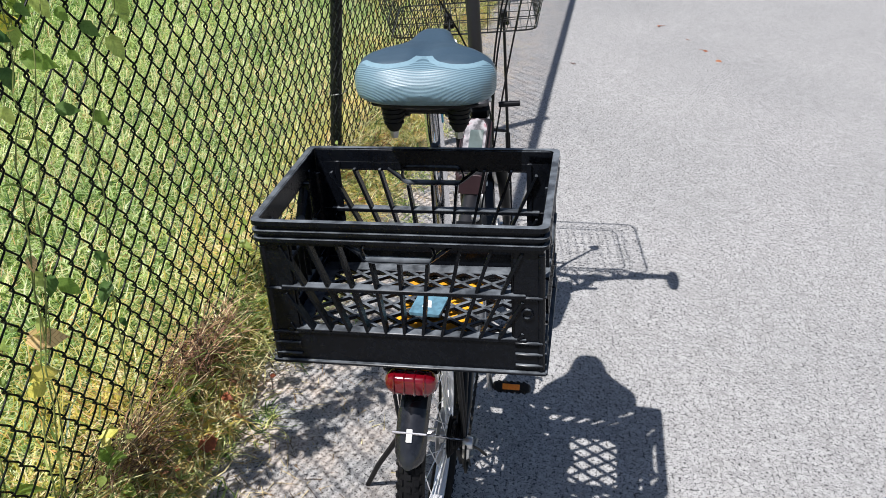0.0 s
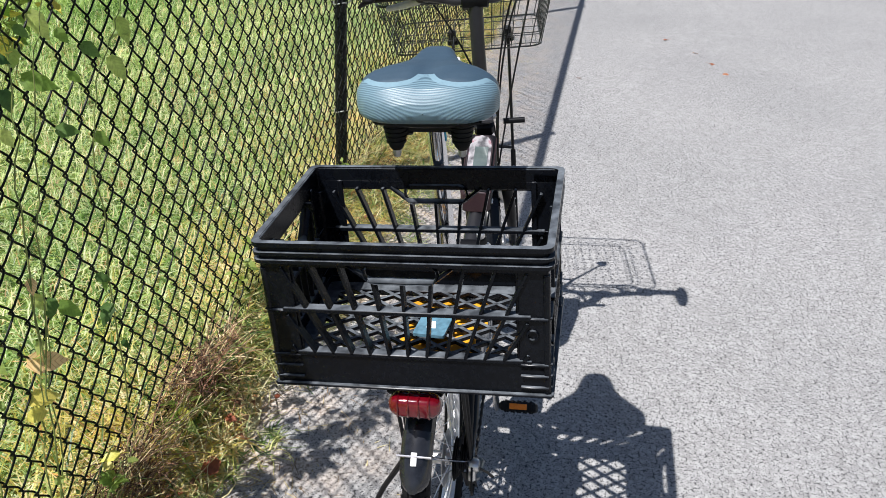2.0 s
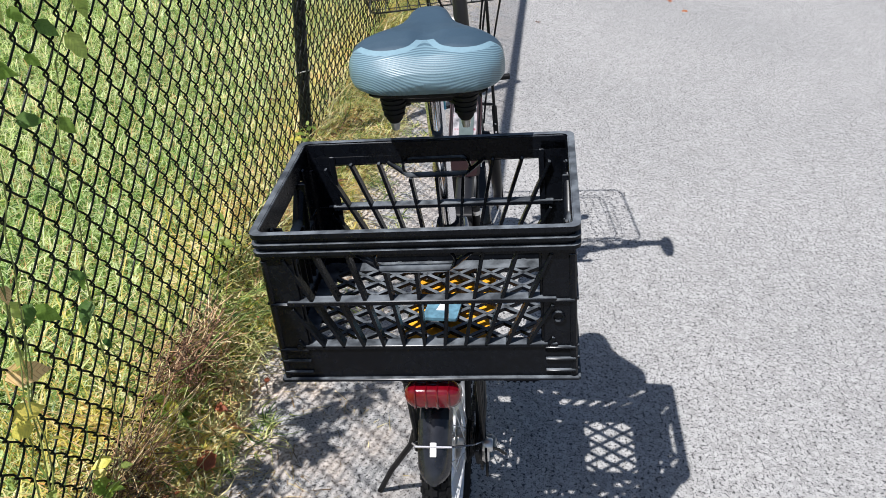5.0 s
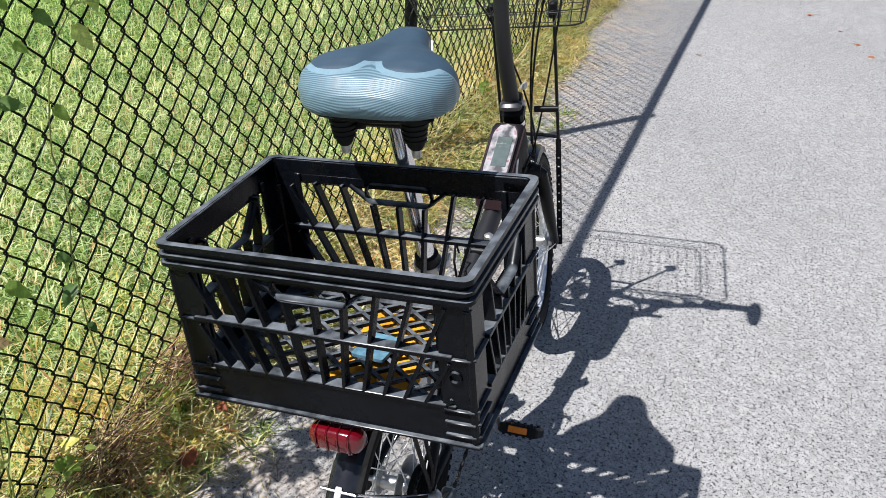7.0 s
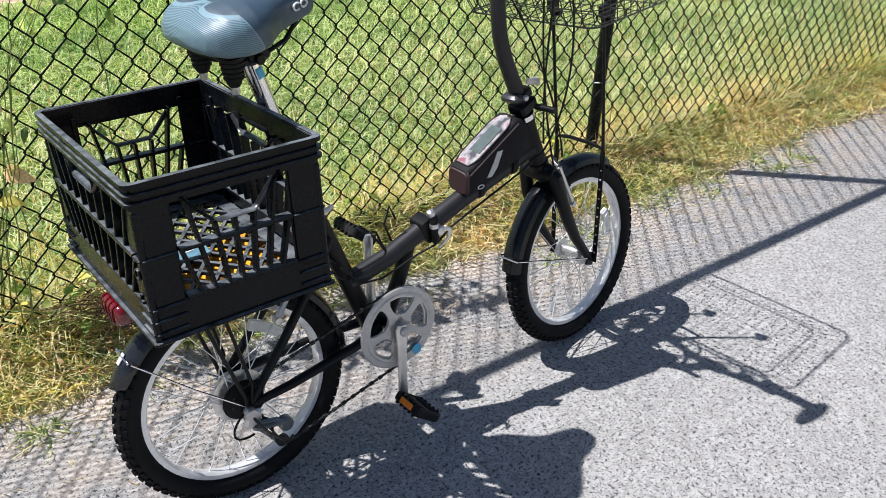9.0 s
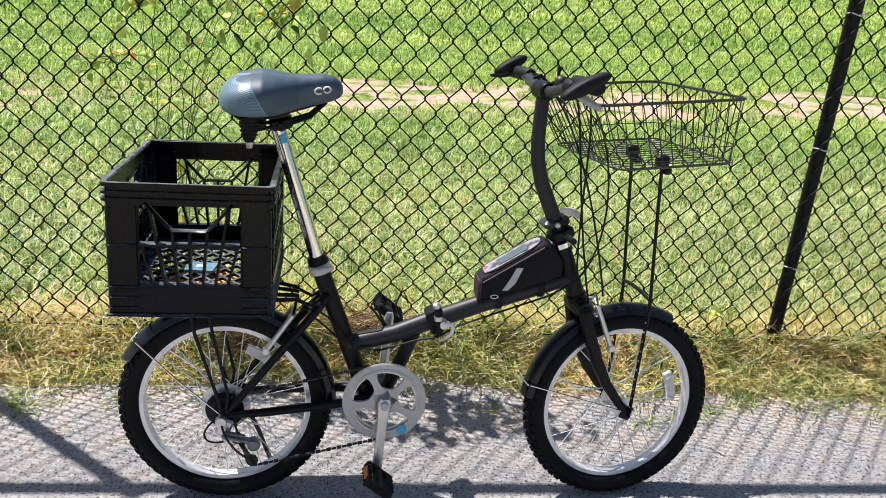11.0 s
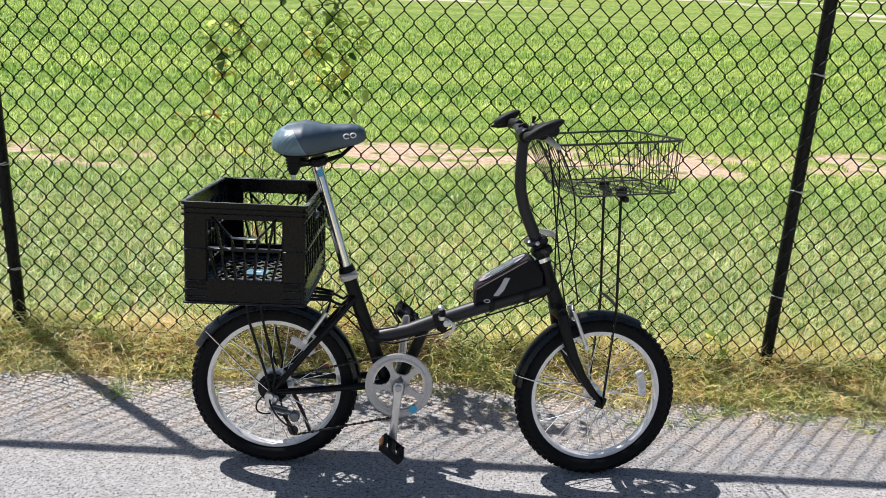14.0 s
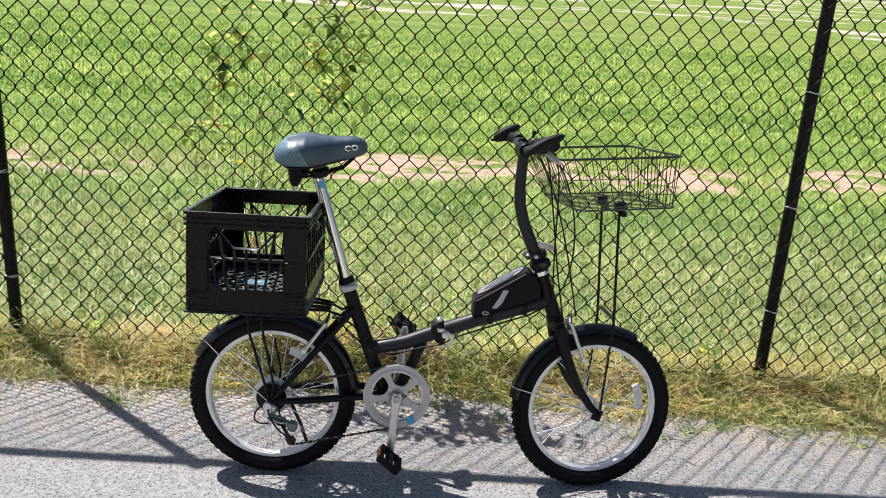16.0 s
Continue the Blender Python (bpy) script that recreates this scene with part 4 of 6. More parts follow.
part("loop_cable", Shape().tube([(0.335, 0.02, 0.42), (0.40, 0.025, 0.415), (0.425, 0.025, 0.44), (0.40, 0.02, 0.50), (0.415, 0.02, 0.54), (0.43, 0.02, 0.505)], 0.0026, 6), SOFT_BLACK, bike)


def fender(name, at, r, a0, a1, turn, label):
    s = Shape()
    rings = []
    for i in range(33):
        a = radians(a0 + (a1 - a0) * i / 32)
        ring = []
        prof = [(-0.028, -0.014), (-0.024, -0.002), (-0.014, 0.005), (0, 0.007), (0.014, 0.005), (0.024, -0.002), (0.028, -0.014)]
        prof += [(y * 0.93, d - 0.0025) for y, d in reversed(prof)]
        for y, d in prof:
            q = r + d
            ring.append(turn @ (at + Vector((q * math.cos(a), y, q * math.sin(a)))))
        rings.append(ring)
    return part(name, s.loft(rings), FENDER_BLACK, bike, label)


rf = fender("rear_fender", REAR, 0.257, 4, 144, Matrix.Identity(4), "black rear mudguard")
ff = fender("front_fender", FRONT, 0.258, 62, 172, STEER, "black front mudguard")
tail = Shape()
tail.loft([[REAR + Vector(((0.258 + d) * math.cos(radians(a)), y * q, (0.258 + d) * math.sin(radians(a)))) for y, d in ((-0.029, -0.013), (-0.024, 0.0), (-0.014, 0.007), (0, 0.009), (0.014, 0.007), (0.024, 0.0), (0.029, -0.013), (0.026, -0.014), (0.0, 0.004), (-0.026, -0.014))] for a, q in ((130, 1.0), (137, 1.0), (143, 1.0), (148, 0.97), (151, 0.85), (153.2, 0.62), (154.2, 0.35))])
part("fender_flap", tail, DUSTY_FENDER, rf, "dusty grey mudguard end")
for s in (-1, 1):
    a = radians(140)
    part("fender_stay", Shape().tube([REAR + Vector((0.261 * math.cos(a), s * 0.03, 0.261 * math.sin(a))), REAR + Vector((-0.10, s * 0.055, 0.08)), REAR + Vector((-0.006, s * 0.062, 0.0))], 0.0022, 6), CHROME, rf, "thin silver stay")
    a = radians(164)
    part("fender_stay", Shape().tube([STEER @ (FRONT + Vector((0.261 * math.cos(a), s * 0.03, 0.261 * math.sin(a)))), STEER @ (FRONT + Vector((-0.1, s * 0.055, 0.03))), STEER @ (FRONT + Vector((-0.004, s * 0.062, 0.0)))], 0.0022, 6), CHROME, ff, "thin silver stay")
a = radians(140)
part("flap_mark", Shape().box((0.003, 0.011, 0.024), pose(REAR.x + 0.2685 * math.cos(radians(141)), 0, REAR.z + 0.2685 * math.sin(radians(141)), 0, -141 + 180 - 0, 0), 0.001), WHITE_REFLECTOR, rf, "small white reflector patch")
part("stay_hoop", Shape().tube([REAR + Vector((0.2685 * math.cos(a), y, 0.2685 * math.sin(a))) for y in (-0.031, -0.015, 0.0, 0.015, 0.031)], 0.0022, 6), CHROME, rf)
a = radians(164)
part("stay_hoop", Shape().tube([STEER @ (FRONT + Vector((0.2685 * math.cos(a), y, 0.2685 * math.sin(a)))) for y in (-0.031, -0.015, 0.0, 0.015, 0.031)], 0.0022, 6), CHROME, ff)


# linear-pull brakes
def brake(turn, base, way, name):
    for s in (-1, 1):
        b = Shape()
        p0, p1 = Vector(base) + Vector((0, s * 0.036, 0)), Vector(base) + Vector(way) + Vector((0, s * 0.026, 0))
        m, l = frame_between(p0, p1)
        b.box((0.012, 0.012, l), turn @ m, 0.003)
        b.lathe([(0.008, -0.008), (0.009, 0.008)], turn @ Matrix.Translation(p0) @ ACROSS, 10)
        b.tube([turn @ p1, turn @ (p1 + Vector((0.004, -s * 0.02, 0.006)))], 0.005, 8)
        arm = part(name, b, ALLOY, bike, "silver brake arm")
        pm = turn @ Matrix.Translation(p0.lerp(p1, 0.33) + Vector((0, -s * 0.014, 0))) @ Matrix.Rotation(math.atan2(-way[0], way[2]) * -1 + 1.57, 4, "Y")
        part("brake_pad", Shape().box((0.012, 0.011, 0.055), pm, 0.003), SOFT_BLACK, arm)
    part("brake_cable", Shape().tube([turn @ (Vector(base) + Vector(way) + Vector((0, -0.03, 0))), turn @ (Vector(base) + Vector(way) + Vector((0.006, 0, 0.022))), turn @ (Vector(base) + Vector(way) + Vector((0, 0.03, 0)))], 0.003, 6), SOFT_BLACK, bike)


brake(STEER, (0.93, 0, 0.412), (-0.045, 0, 0.11), "front_brake_arm")
brake(Matrix.Identity(4), (0.096, 0, 0.402), (0.062, 0, 0.088), "rear_brake_arm")

# drivetrain
RING = Matrix.Translation(BB + Vector((0, -0.047, 0))) @ ACROSS
cr = Shape().lathe([(0.074, -0.002), (0.094, -0.002), (0.097, 0.0), (0.094, 0.002), (0.074, 0.002)], RING, 60, closed=True)
guard = Shape().lathe([(0.0785, -0.0065), (0.084, -0.0075), (0.087, -0.0055), (0.0975, -0.0065), (0.101, -0.004), (0.0985, -0.003), (0.0785, -0.003)], RING, 60, closed=True)
crank = part("chainring", cr, ALLOY, bike, "silver chainring with five arms")
part("chain_guard", guard, SILVER_PLASTIC, crank, "silver chain guard ring")
for i in range(5):
    a = radians(100 + 72 * i)
    o = [(0.006, -0.02), (0.028, -0.019), (0.036, -0.0105), (0.05, -0.008), (0.066, -0.0095), (0.075, -0.014), (0.081, -0.024), (0.081, 0.024), (0.075, 0.014), (0.066, 0.0095), (0.05, 0.008), (0.036, 0.0105), (0.028, 0.019), (0.006, 0.02)]
    arm = Shape()
    n = len(o)
    arm.add([(x, y, h) for h in (-0.0035, 0.0035) for x, y in o], [tuple(range(n)), tuple(range(2 * n - 1, n - 1, -1))] + [(j, n + j, n + (j + 1) % n, (j + 1) % n) for j in range(n)], RING @ Matrix.Translation((0, 0, -0.003)) @ Matrix.Rotation(a, 4, "Z"))
    part("spider_arm", arm, SILVER_PLASTIC, crank)
CR_WAY = Vector((-0.075, 0, -0.997)).normalized()
for s, w in ((-1, CR_WAY), (1, -CR_WAY)):
    c0, c1 = BB + Vector((0, s * 0.063, 0)), BB + w * 0.165 + Vector((0, s * 0.076, 0))
    cm = Shape().tube([c0 - w * 0.014, c0, c0.lerp(c1, 0.3), c0.lerp(c1, 0.75), c1, c1 + w * 0.012], [0.012, 0.017, 0.0125, 0.0115, 0.0125, 0.008], 14, flat=0.6, up=(1, 0, 0))
    ca = part("crank_arm", cm, ALLOY, bike, "silver crank arm")
    part("crank_bolt", Shape().lathe([(0.011, -0.006), (0.011, 0.006), (0.007, 0.009)], Matrix.Translation(c0 + Vector((0, s * 0.008, 0))) @ Matrix.Rotation(radians(90 if s < 0 else -90), 4, "X"), 14), SILVER_PLASTIC if s < 0 else STEEL_DARK, ca)
    pc = c1 + Vector((0, s * 0.055, 0))
    tilt = Matrix.Rotation(radians(38), 4, "Y")
    PM = Matrix.Translation(pc) @ tilt
    pd = Shape().box((0.026, 0.08, 0.018), PM, 0.006)
    for e in (-1, 1):
        pd.box((0.013, 0.084, 0.024), PM @ Matrix.Translation((e * 0.030, 0, 0)), 0.005)
        pd.box((0.072, 0.011, 0.022), PM @ Matrix.Translation((0, e * 0.039, 0)), 0.004)
        for k in range(5):
            pd.box((0.008, 0.006, 0.03), PM @ Matrix.Translation((e * 0.033, -0.03 + 0.015 * k, 0)), 0.001)
    pd.tube([c1, pc], 0.0065, 10)
    pedal = part("pedal", pd, SOFT_BLACK, bike, "black plastic pedal with orange reflectors" if s < 0 else "black plastic pedal")
    for e in (-1, 1) if s < 0 else ():
        part("pedal_reflector", Shape().box((0.004, 0.042, 0.014), PM @ Matrix.Translation((e * 0.0375, 0, 0)), 0.001), ORANGE, pedal, "orange pedal reflector")
part("ring_sticker", Shape().lathe([(0.013, -0.001), (0.013, 0.001)], RING @ Matrix.Translation((0.045, 0.073, -0.0078)), 14), BLUE_STICKER, crank, "round blue sticker")
cas = part("sprocket_cassette", Shape().lathe([(0.012, -0.016), (0.0135, -0.014), (0.0135, 0.014), (0.012, 0.016)], Matrix.Translation(REAR + Vector((0, -0.047, 0))) @ ACROSS, 18), SOFT_BLACK, bike, "dark rear sprockets")
for i, r in enumerate((0.042, 0.038, 0.034, 0.029, 0.025, 0.021, 0.017)):
    part("sprocket", Shape().lathe([(0.011, -0.0011), (r, -0.0011), (r + 0.0035, 0), (r, 0.0011), (0.011, 0.0011)], Matrix.Translation(REAR + Vector((0, -0.036 - i * 0.0036, 0))) @ ACROSS, 30, closed=True), SOFT_BLACK, cas)
part("spoke_guard", Shape().lathe([(0.02, -0.001), (0.057, -0.001), (0.059, 0.0), (0.057, 0.001), (0.02, 0.001)], Matrix.Translation(REAR + Vector((0, -0.0165, 0))) @ ACROSS, 30, closed=True), ALLOY, bike, "silver spoke guard disc")
dr = Shape().box((0.034, 0.014, 0.046), pose(0.002, -0.070, 0.222, 0, 20, 0), 0.005)
dr.lathe([(0.012, -0.01), (0.014, -0.007), (0.014, 0.007), (0.012, 0.01)], Matrix.Translation((-0.004, -0.074, 0.24)) @ ACROSS, 14)
derailleur = part("rear_derailleur", dr, ALLOY, bike, "silver and black rear derailleur")
dl = Shape().box((0.07, 0.016, 0.015), pose(0.03, -0.076, 0.196, 0, 12, 0), 0.005)
dl.box((0.05, 0.010, 0.008), pose(0.028, -0.084, 0.212, 0, 14, 0), 0.003)
dl.lathe([(0.013, -0.012), (0.016, -0.008), (0.016, 0.008), (0.013, 0.012)], Matrix.Translation((0.07, -0.07, 0.178)) @ ACROSS, 14)
part("derailleur_link", dl, GREY_STEEL, derailleur, "grey derailleur link")
cage = Shape()
for y in (-0.062, -0.05):
    m, l = frame_between((0.03, y, 0.185), (0.065, y, 0.125))
    cage.box((0.014, 0.002, l + 0.02), m, 0.0005)
for p in ((0.03, -0.056, 0.185), (0.065, -0.056, 0.125)):
    cage.lathe([(0.006, -0.004), (0.0145, -0.003), (0.0145, 0.003), (0.006, 0.004)], Matrix.Translation(p) @ ACROSS, 14)
part("derailleur_cage", cage, STEEL_DARK, derailleur)
part("derailleur_cable", Shape().tube(bezier((0.05, -0.065, 0.26), (-0.05, -0.075, 0.26), (-0.075, -0.075, 0.17), (0.0, -0.072, 0.185), 14), 0.0025, 6), SOFT_BLACK, derailleur)
part("derailleur_guard", Shape().tube(bezier((-0.002, -0.065, 0.24), (-0.01, -0.115, 0.23), (0.05, -0.115, 0.15), (0.075, -0.09, 0.155), 12), 0.003, 6), STEEL_DARK, derailleur)


def chain_run(pts, step=0.0127):
    s = Shape()
    pts = [Vector(p) for p in pts]
    for a, b in zip(pts, pts[1:]):
        n = max(1, round((b - a).length / step))
        for i in range(n):
            m, l = frame_between(a.lerp(b, i / n), a.lerp(b, (i + 0.92) / n))
            s.box((0.0075 if i % 2 else 0.0055, 0.0065 if i % 2 else 0.0045, l), m, 0.001)
    return s


arc = [BB + Vector((0.098 * math.cos(radians(a)), -0.047, 0.098 * math.sin(radians(a)))) for a in range(98, -100, -18)]
chain_pts = [(-0.0, -0.045, 0.282)] + arc + [(0.078, -0.056, 0.113), (0.062, -0.056, 0.112), (0.05, -0.056, 0.13), (0.044, -0.056, 0.18), (0.03, -0.054, 0.2), (0.024, -0.05, 0.225), (-0.012, -0.045, 0.228), (-0.03, -0.045, 0.25), (-0.02, -0.045, 0.272), (0, -0.045, 0.282)]
part("chain", chain_run(chain_pts), STEEL_DARK, bike, "dark oily bicycle chain")

# kickstand, on the fence side
ks = Shape().tube([(0.02, 0.07, 0.25), (0.035, 0.085, 0.20), (0.065, 0.14, 0.095), (0.085, 0.178, 0.006)], [0.008, 0.0065, 0.006, 0.006], 10)
ks.box((0.05, 0.012, 0.05), pose(0.02, 0.066, 0.24), 0.004)
kick = part("kickstand", ks, MATTE_BLACK, bike, "black kickstand")
part("foot", Shape().lathe([(0.009, -0.006), (0.012, -0.004), (0.012, 0.006), (0.009, 0.01)], pose(0.086, 0.18, 0.002), 12), SOFT_BLACK, kick)

# rear carrier
rk = Shape()
for y in (-0.055, -0.02, 0.02, 0.055):
    rk.tube([(0.17, y * 0.7, 0.532), (0.12, y, 0.536), (-0.14, y, 0.536), (-0.17, y * 0.8, 0.534)], 0.005, 8)
rk.tube([(-0.17, -0.044, 0.534), (-0.176, 0.0, 0.534), (-0.17, 0.044, 0.534)], 0.005, 8)
rk.tube([(0.0, -0.058, 0.536), (0.0, 0.058, 0.536)], 0.005, 8)
rk.tube([(-0.12, -0.058, 0.536), (-0.12, 0.058, 0.536)], 0.005, 8)
rack = part("rear_carrier", rk, MATTE_BLACK, bike, "black tubular rear carrier")
for s in (-1, 1):
    part("carrier_strut", Shape().tube([(-0.075, s * 0.058, 0.535), (-0.062, s * 0.066, 0.46), (-0.008, s * 0.066, 0.28), (-0.004, s * 0.066, 0.255)], 0.0042, 8), MATTE_BLACK, rack)
    part("carrier_strut", Shape().tube([(-0.035, s * 0.058, 0.535), (-0.022, s * 0.064, 0.46), (0.012, s * 0.066, 0.3), (0.006, s * 0.066, 0.262)], 0.0038, 8), MATTE_BLACK, rack)
    part("carrier_arm", Shape().tube([(0.16, s * 0.04, 0.532), (0.20, s * 0.03, 0.515), (0.225, s * 0.022, 0.535)], 0.004, 8), MATTE_BLACK, rack)
lens = Shape()
lens.loft([[(-0.183 - d, -0.006 + y * q, 0.527 + z * q) for y, z in rounded(0.092, 0.041, 0.018, 5)] for d, q in ((0.0, 0.96), (0.003, 1.0), (0.014, 1.0), (0.021, 0.94), (0.026, 0.82), (0.029, 0.6))])
for y in (-0.026, -0.008, 0.01, 0.028):
    lens.tube([(-0.185 - d, -0.006 + y, 0.527 + z) for d, z in ((0.003, 0.0207), (0.014, 0.0207), (0.022, 0.019), (0.0275, 0.014), (0.029, 0.0), (0.0275, -0.014), (0.022, -0.019), (0.014, -0.0207), (0.003, -0.0207))], 0.0016, 5)
rl = part("tail_reflector", lens, RED_LENS, rack, "ribbed red tail reflector")
part("reflector_bracket", Shape().box((0.02, 0.05, 0.025), pose(-0.180, -0.006, 0.53), 0.003), MATTE_BLACK, rl)

# ---- plastic crate on the carrier ----
CL, CW, CH = 0.325, 0.474, 0.275
CRATE = pose(-0.040, 0.046, 0.833, -6.5, 0, 0) @ Matrix.Translation((0, 0, -CH))
crate = thing("milk_crate", "large open black plastic crate strapped on the rear carrier", "crate", CRATE)


def crate_side(length, m, bars, post_w, deep):
    """One side: local x runs along it, local y points out, z up. Tapers a little towards the foot."""
    half = length / 2
    t = 0.0035
    low, mid, top = 0.066, 0.15, 0.236
    lp = Shape()
    lp.box((length - 0.012, t, low), m @ Matrix.Translation((0, -0.008, low / 2)), 0.001)
    lp.box((length - 0.004, 0.014, 0.005), m @ Matrix.Translation((0, -0.006, 0.0035)), 0.001)
    panel = part("lower_panel", lp, CRATE_BLACK, crate)
    ridge = Shape().box((length - 2 * post_w + 0.01, 0.019, 0.007), m @ Matrix.Translation((0, -0.012, low)), 0.001)
    part("lower_rail", ridge, CRATE_BLACK, panel)
    part("middle_rail", Shape().box((length - 2 * post_w + 0.01, 0.019, 0.0075), m @ Matrix.Translation((0, -0.010, mid)), 0.001), CRATE_BLACK, crate)
    up = Shape()
    if deep:
        up.box((length - 0.012, t, CH - top - 0.002), m @ Matrix.Translation((0, -0.008, (CH + top) / 2)), 0.001)
    else:
        up.box((length - 0.012, t, 0.03), m @ Matrix.Translation((0, -0.008, CH - 0.017)), 0.001)
        for e in (-1, 1):
            up.box((0.17, t, 0.016), m @ Matrix.Translation((e * 0.144, -0.0082, CH - 0.034)), 0.001)
    part("upper_panel", up, CRATE_BLACK, crate)
    hw_top, hw_low, lip = (0.084, 0.036, 0.180) if deep else (0.086, 0.056, 0.208)
    out_way = m.to_3x3() @ Vector((0, 1, 0))
    lip_shape = Shape().tube([m @ Vector(p) for p in ((-hw_top, -0.008, top), (-hw_low - 0.006, -0.008, lip + 0.008), (-hw_low + 0.004, -0.008, lip), (hw_low - 0.004, -0.008, lip), (hw_low + 0.006, -0.008, lip + 0.008), (hw_top, -0.008, top))], 0.009, 6, flat=0.4, up=out_way)
    if not deep:
        ring = [(x, z) for x, z in rounded(0.118, 0.036, 0.017, 4)]
        lip_shape.tube([m @ Vector((x, -0.006, 0.2225 + z)) for x, z in ring], 0.007, 6, closed=True, flat=0.35, up=out_way)
    part("handle_lip", lip_shape, CRATE_BLACK, crate)
    inner = half - post_w
    for k in range(-bars, bars + 1):
        x0 = k * (0.0315 if not deep else 0.024)
        x1 = x0 * 1.6
        z1 = top
        if abs(x1) > inner:
            if abs(x0) > inner - 0.004:
                continue
            s = (inner - abs(x0)) / (abs(x1) - abs(x0))
            x1, z1 = math.copysign(inner, x1), low + (top - low) * s
        lipz = lip - 0.002 if abs(x1) < hw_low + 0.012 else None
        if lipz and z1 > lipz:
            s = (lipz - low) / (z1 - low)
            x1, z1 = x0 + (x1 - x0) * s, lipz
        fm, l = frame_between(m @ Vector((x0, -0.011, low)), m @ Vector((x1, -0.011, z1)), m.to_3x3() @ Vector((0, 1, 0)))
        part("bar", Shape().box((0.0055, 0.017, l), fm, 0.001), CRATE_BLACK, crate)


for sgn in (-1, 1):
    crate_side(CW, Matrix.Translation((sgn * CL / 2, 0, 0)) @ Matrix.Rotation(radians(-90 * sgn), 4, "Z"), 6, 0.039, False)
    crate_side(CL, Matrix.Translation((0, sgn * CW / 2, 0)) @ Matrix.Rotation(radians(0 if sgn > 0 else 180), 4, "Z"), 4, 0.070, True)
for sx in (-1, 1):
    for sy in (-1, 1):
        cp = Shape()
        ax, ay = sx * (CL / 2 - 0.008), sy * (CW / 2 - 0.008)
        cp.box((0.055, 0.0035, CH - 0.06), Matrix.Translation((ax - sx * 0.026, ay, (CH + 0.04) / 2)), 0.001)
        cp.box((0.0035, 0.048, CH - 0.06), Matrix.Translation((ax, ay - sy * 0.022, (CH + 0.04) / 2)), 0.001)
        cp.tube([(ax - sx * 0.002, ay - sy * 0.002, 0.003), (ax - sx * 0.002, ay - sy * 0.002, CH - 0.05)], 0.0065, 10)
        for z in (0.018, 0.04, 0.062, 0.148):
            cp.box((0.055, 0.010, 0.004), Matrix.Translation((ax - sx * 0.026, ay + sy * 0.002, z)), 0.001)
            cp.box((0.010, 0.046, 0.004), Matrix.Translation((ax + sx * 0.002, ay - sy * 0.022, z)), 0.001)
        cp.box((0.010, 0.0035, CH - 0.05), Matrix.Translation((ax - sx * 0.052, ay - sy * 0.004, CH / 2)), 0.001)
        cp.box((0.0035, 0.010, CH - 0.05), Matrix.Translation((ax - sx * 0.004, ay - sy * 0.045, CH / 2)), 0.001)
        cpo = part("corner_post", cp, CRATE_BLACK, crate)
        if sx > 0 or sy > 0:
            continue
        boss = Shape().lathe([(0.0095, -0.002), (0.0105, 0.002), (0.0095, 0.004), (0.0075, 0.004), (0.007, -0.001)], Matrix.Translation((ax + sx * 0.002, ay - sy * 0.024, 0.118)) @ Matrix.Rotation(radians(90 * sx), 4, "Y"), 16)
        part("boss", boss, CRATE_BLACK, cpo)
rim_ring = [(x, y) for x, y in rounded(CL, CW, 0.014, 4)]


def rim_loop(z0, z1, out, inn):
    s = Shape()
    n = len(rim_ring)
    v = []
    for d, z in ((out, z0), (out, z1), (-inn, z1), (-inn, z0)):
        for x, y in rim_ring:
            v.append((x * (1 + 2 * d / CL), y * (1 + 2 * d / CW), z))
    f = [(i * n + j, i * n + (j + 1) % n, ((i + 1) % 4) * n + (j + 1) % n, ((i + 1) % 4) * n + j) for i in range(4) for j in range(n)]
    return s.add(v, f)


top_rim = part("top_rim", rim_loop(CH - 0.008, CH, 0.003, 0.007), CRATE_BLACK, crate)
part("rim_ridge", rim_loop(CH - 0.0225, CH - 0.0175, 0.003, 0.006), CRATE_BLACK, top_rim)
part("rim_ridge", rim_loop(CH - 0.037, CH - 0.031, 0.003, 0.006), CRATE_BLACK, top_rim)
part("rim_wall", rim_loop(CH - 0.045, CH - 0.004, -0.0035, 0.0065), CRATE_BLACK, top_rim)
fl = Shape()
grid_bars = []
fw, fh, fz, step = CL - 0.02, CW - 0.02, 0.026, 0.058
for k in range(-14, 15):
    for sgn in (-1, 1):
        pts = []
        for i in range(161):
            x = -fw / 2 + fw * i / 160
            y = sgn * x * 1.36 + k * step
            if abs(y) <= fh / 2:
                pts.append((x, y))
        if len(pts) > 3:
            fm, l = frame_between((*pts[0], fz), (*pts[-1], fz))
            grid_bars.append((fm, l))
for x, y, w, h in ((0, fh / 2 - 0.016, fw, 0.03), (0, 0.016 - fh / 2, fw, 0.03), (fw / 2 - 0.016, 0, 0.03, fh), (0.016 - fw / 2, 0, 0.03, fh)):
    fl.box((w, h, 0.0075), Matrix.Translation((x, y, fz)), 0.001)
floor_grid = part("floor_frame", fl, CRATE_BLACK, crate, "diamond lattice floor of black plastic")
for fm, l in grid_bars:
    part("floor_bar", Shape().box((0.0085, 0.007, l), fm, 0.0008), CRATE_BLACK, floor_grid)

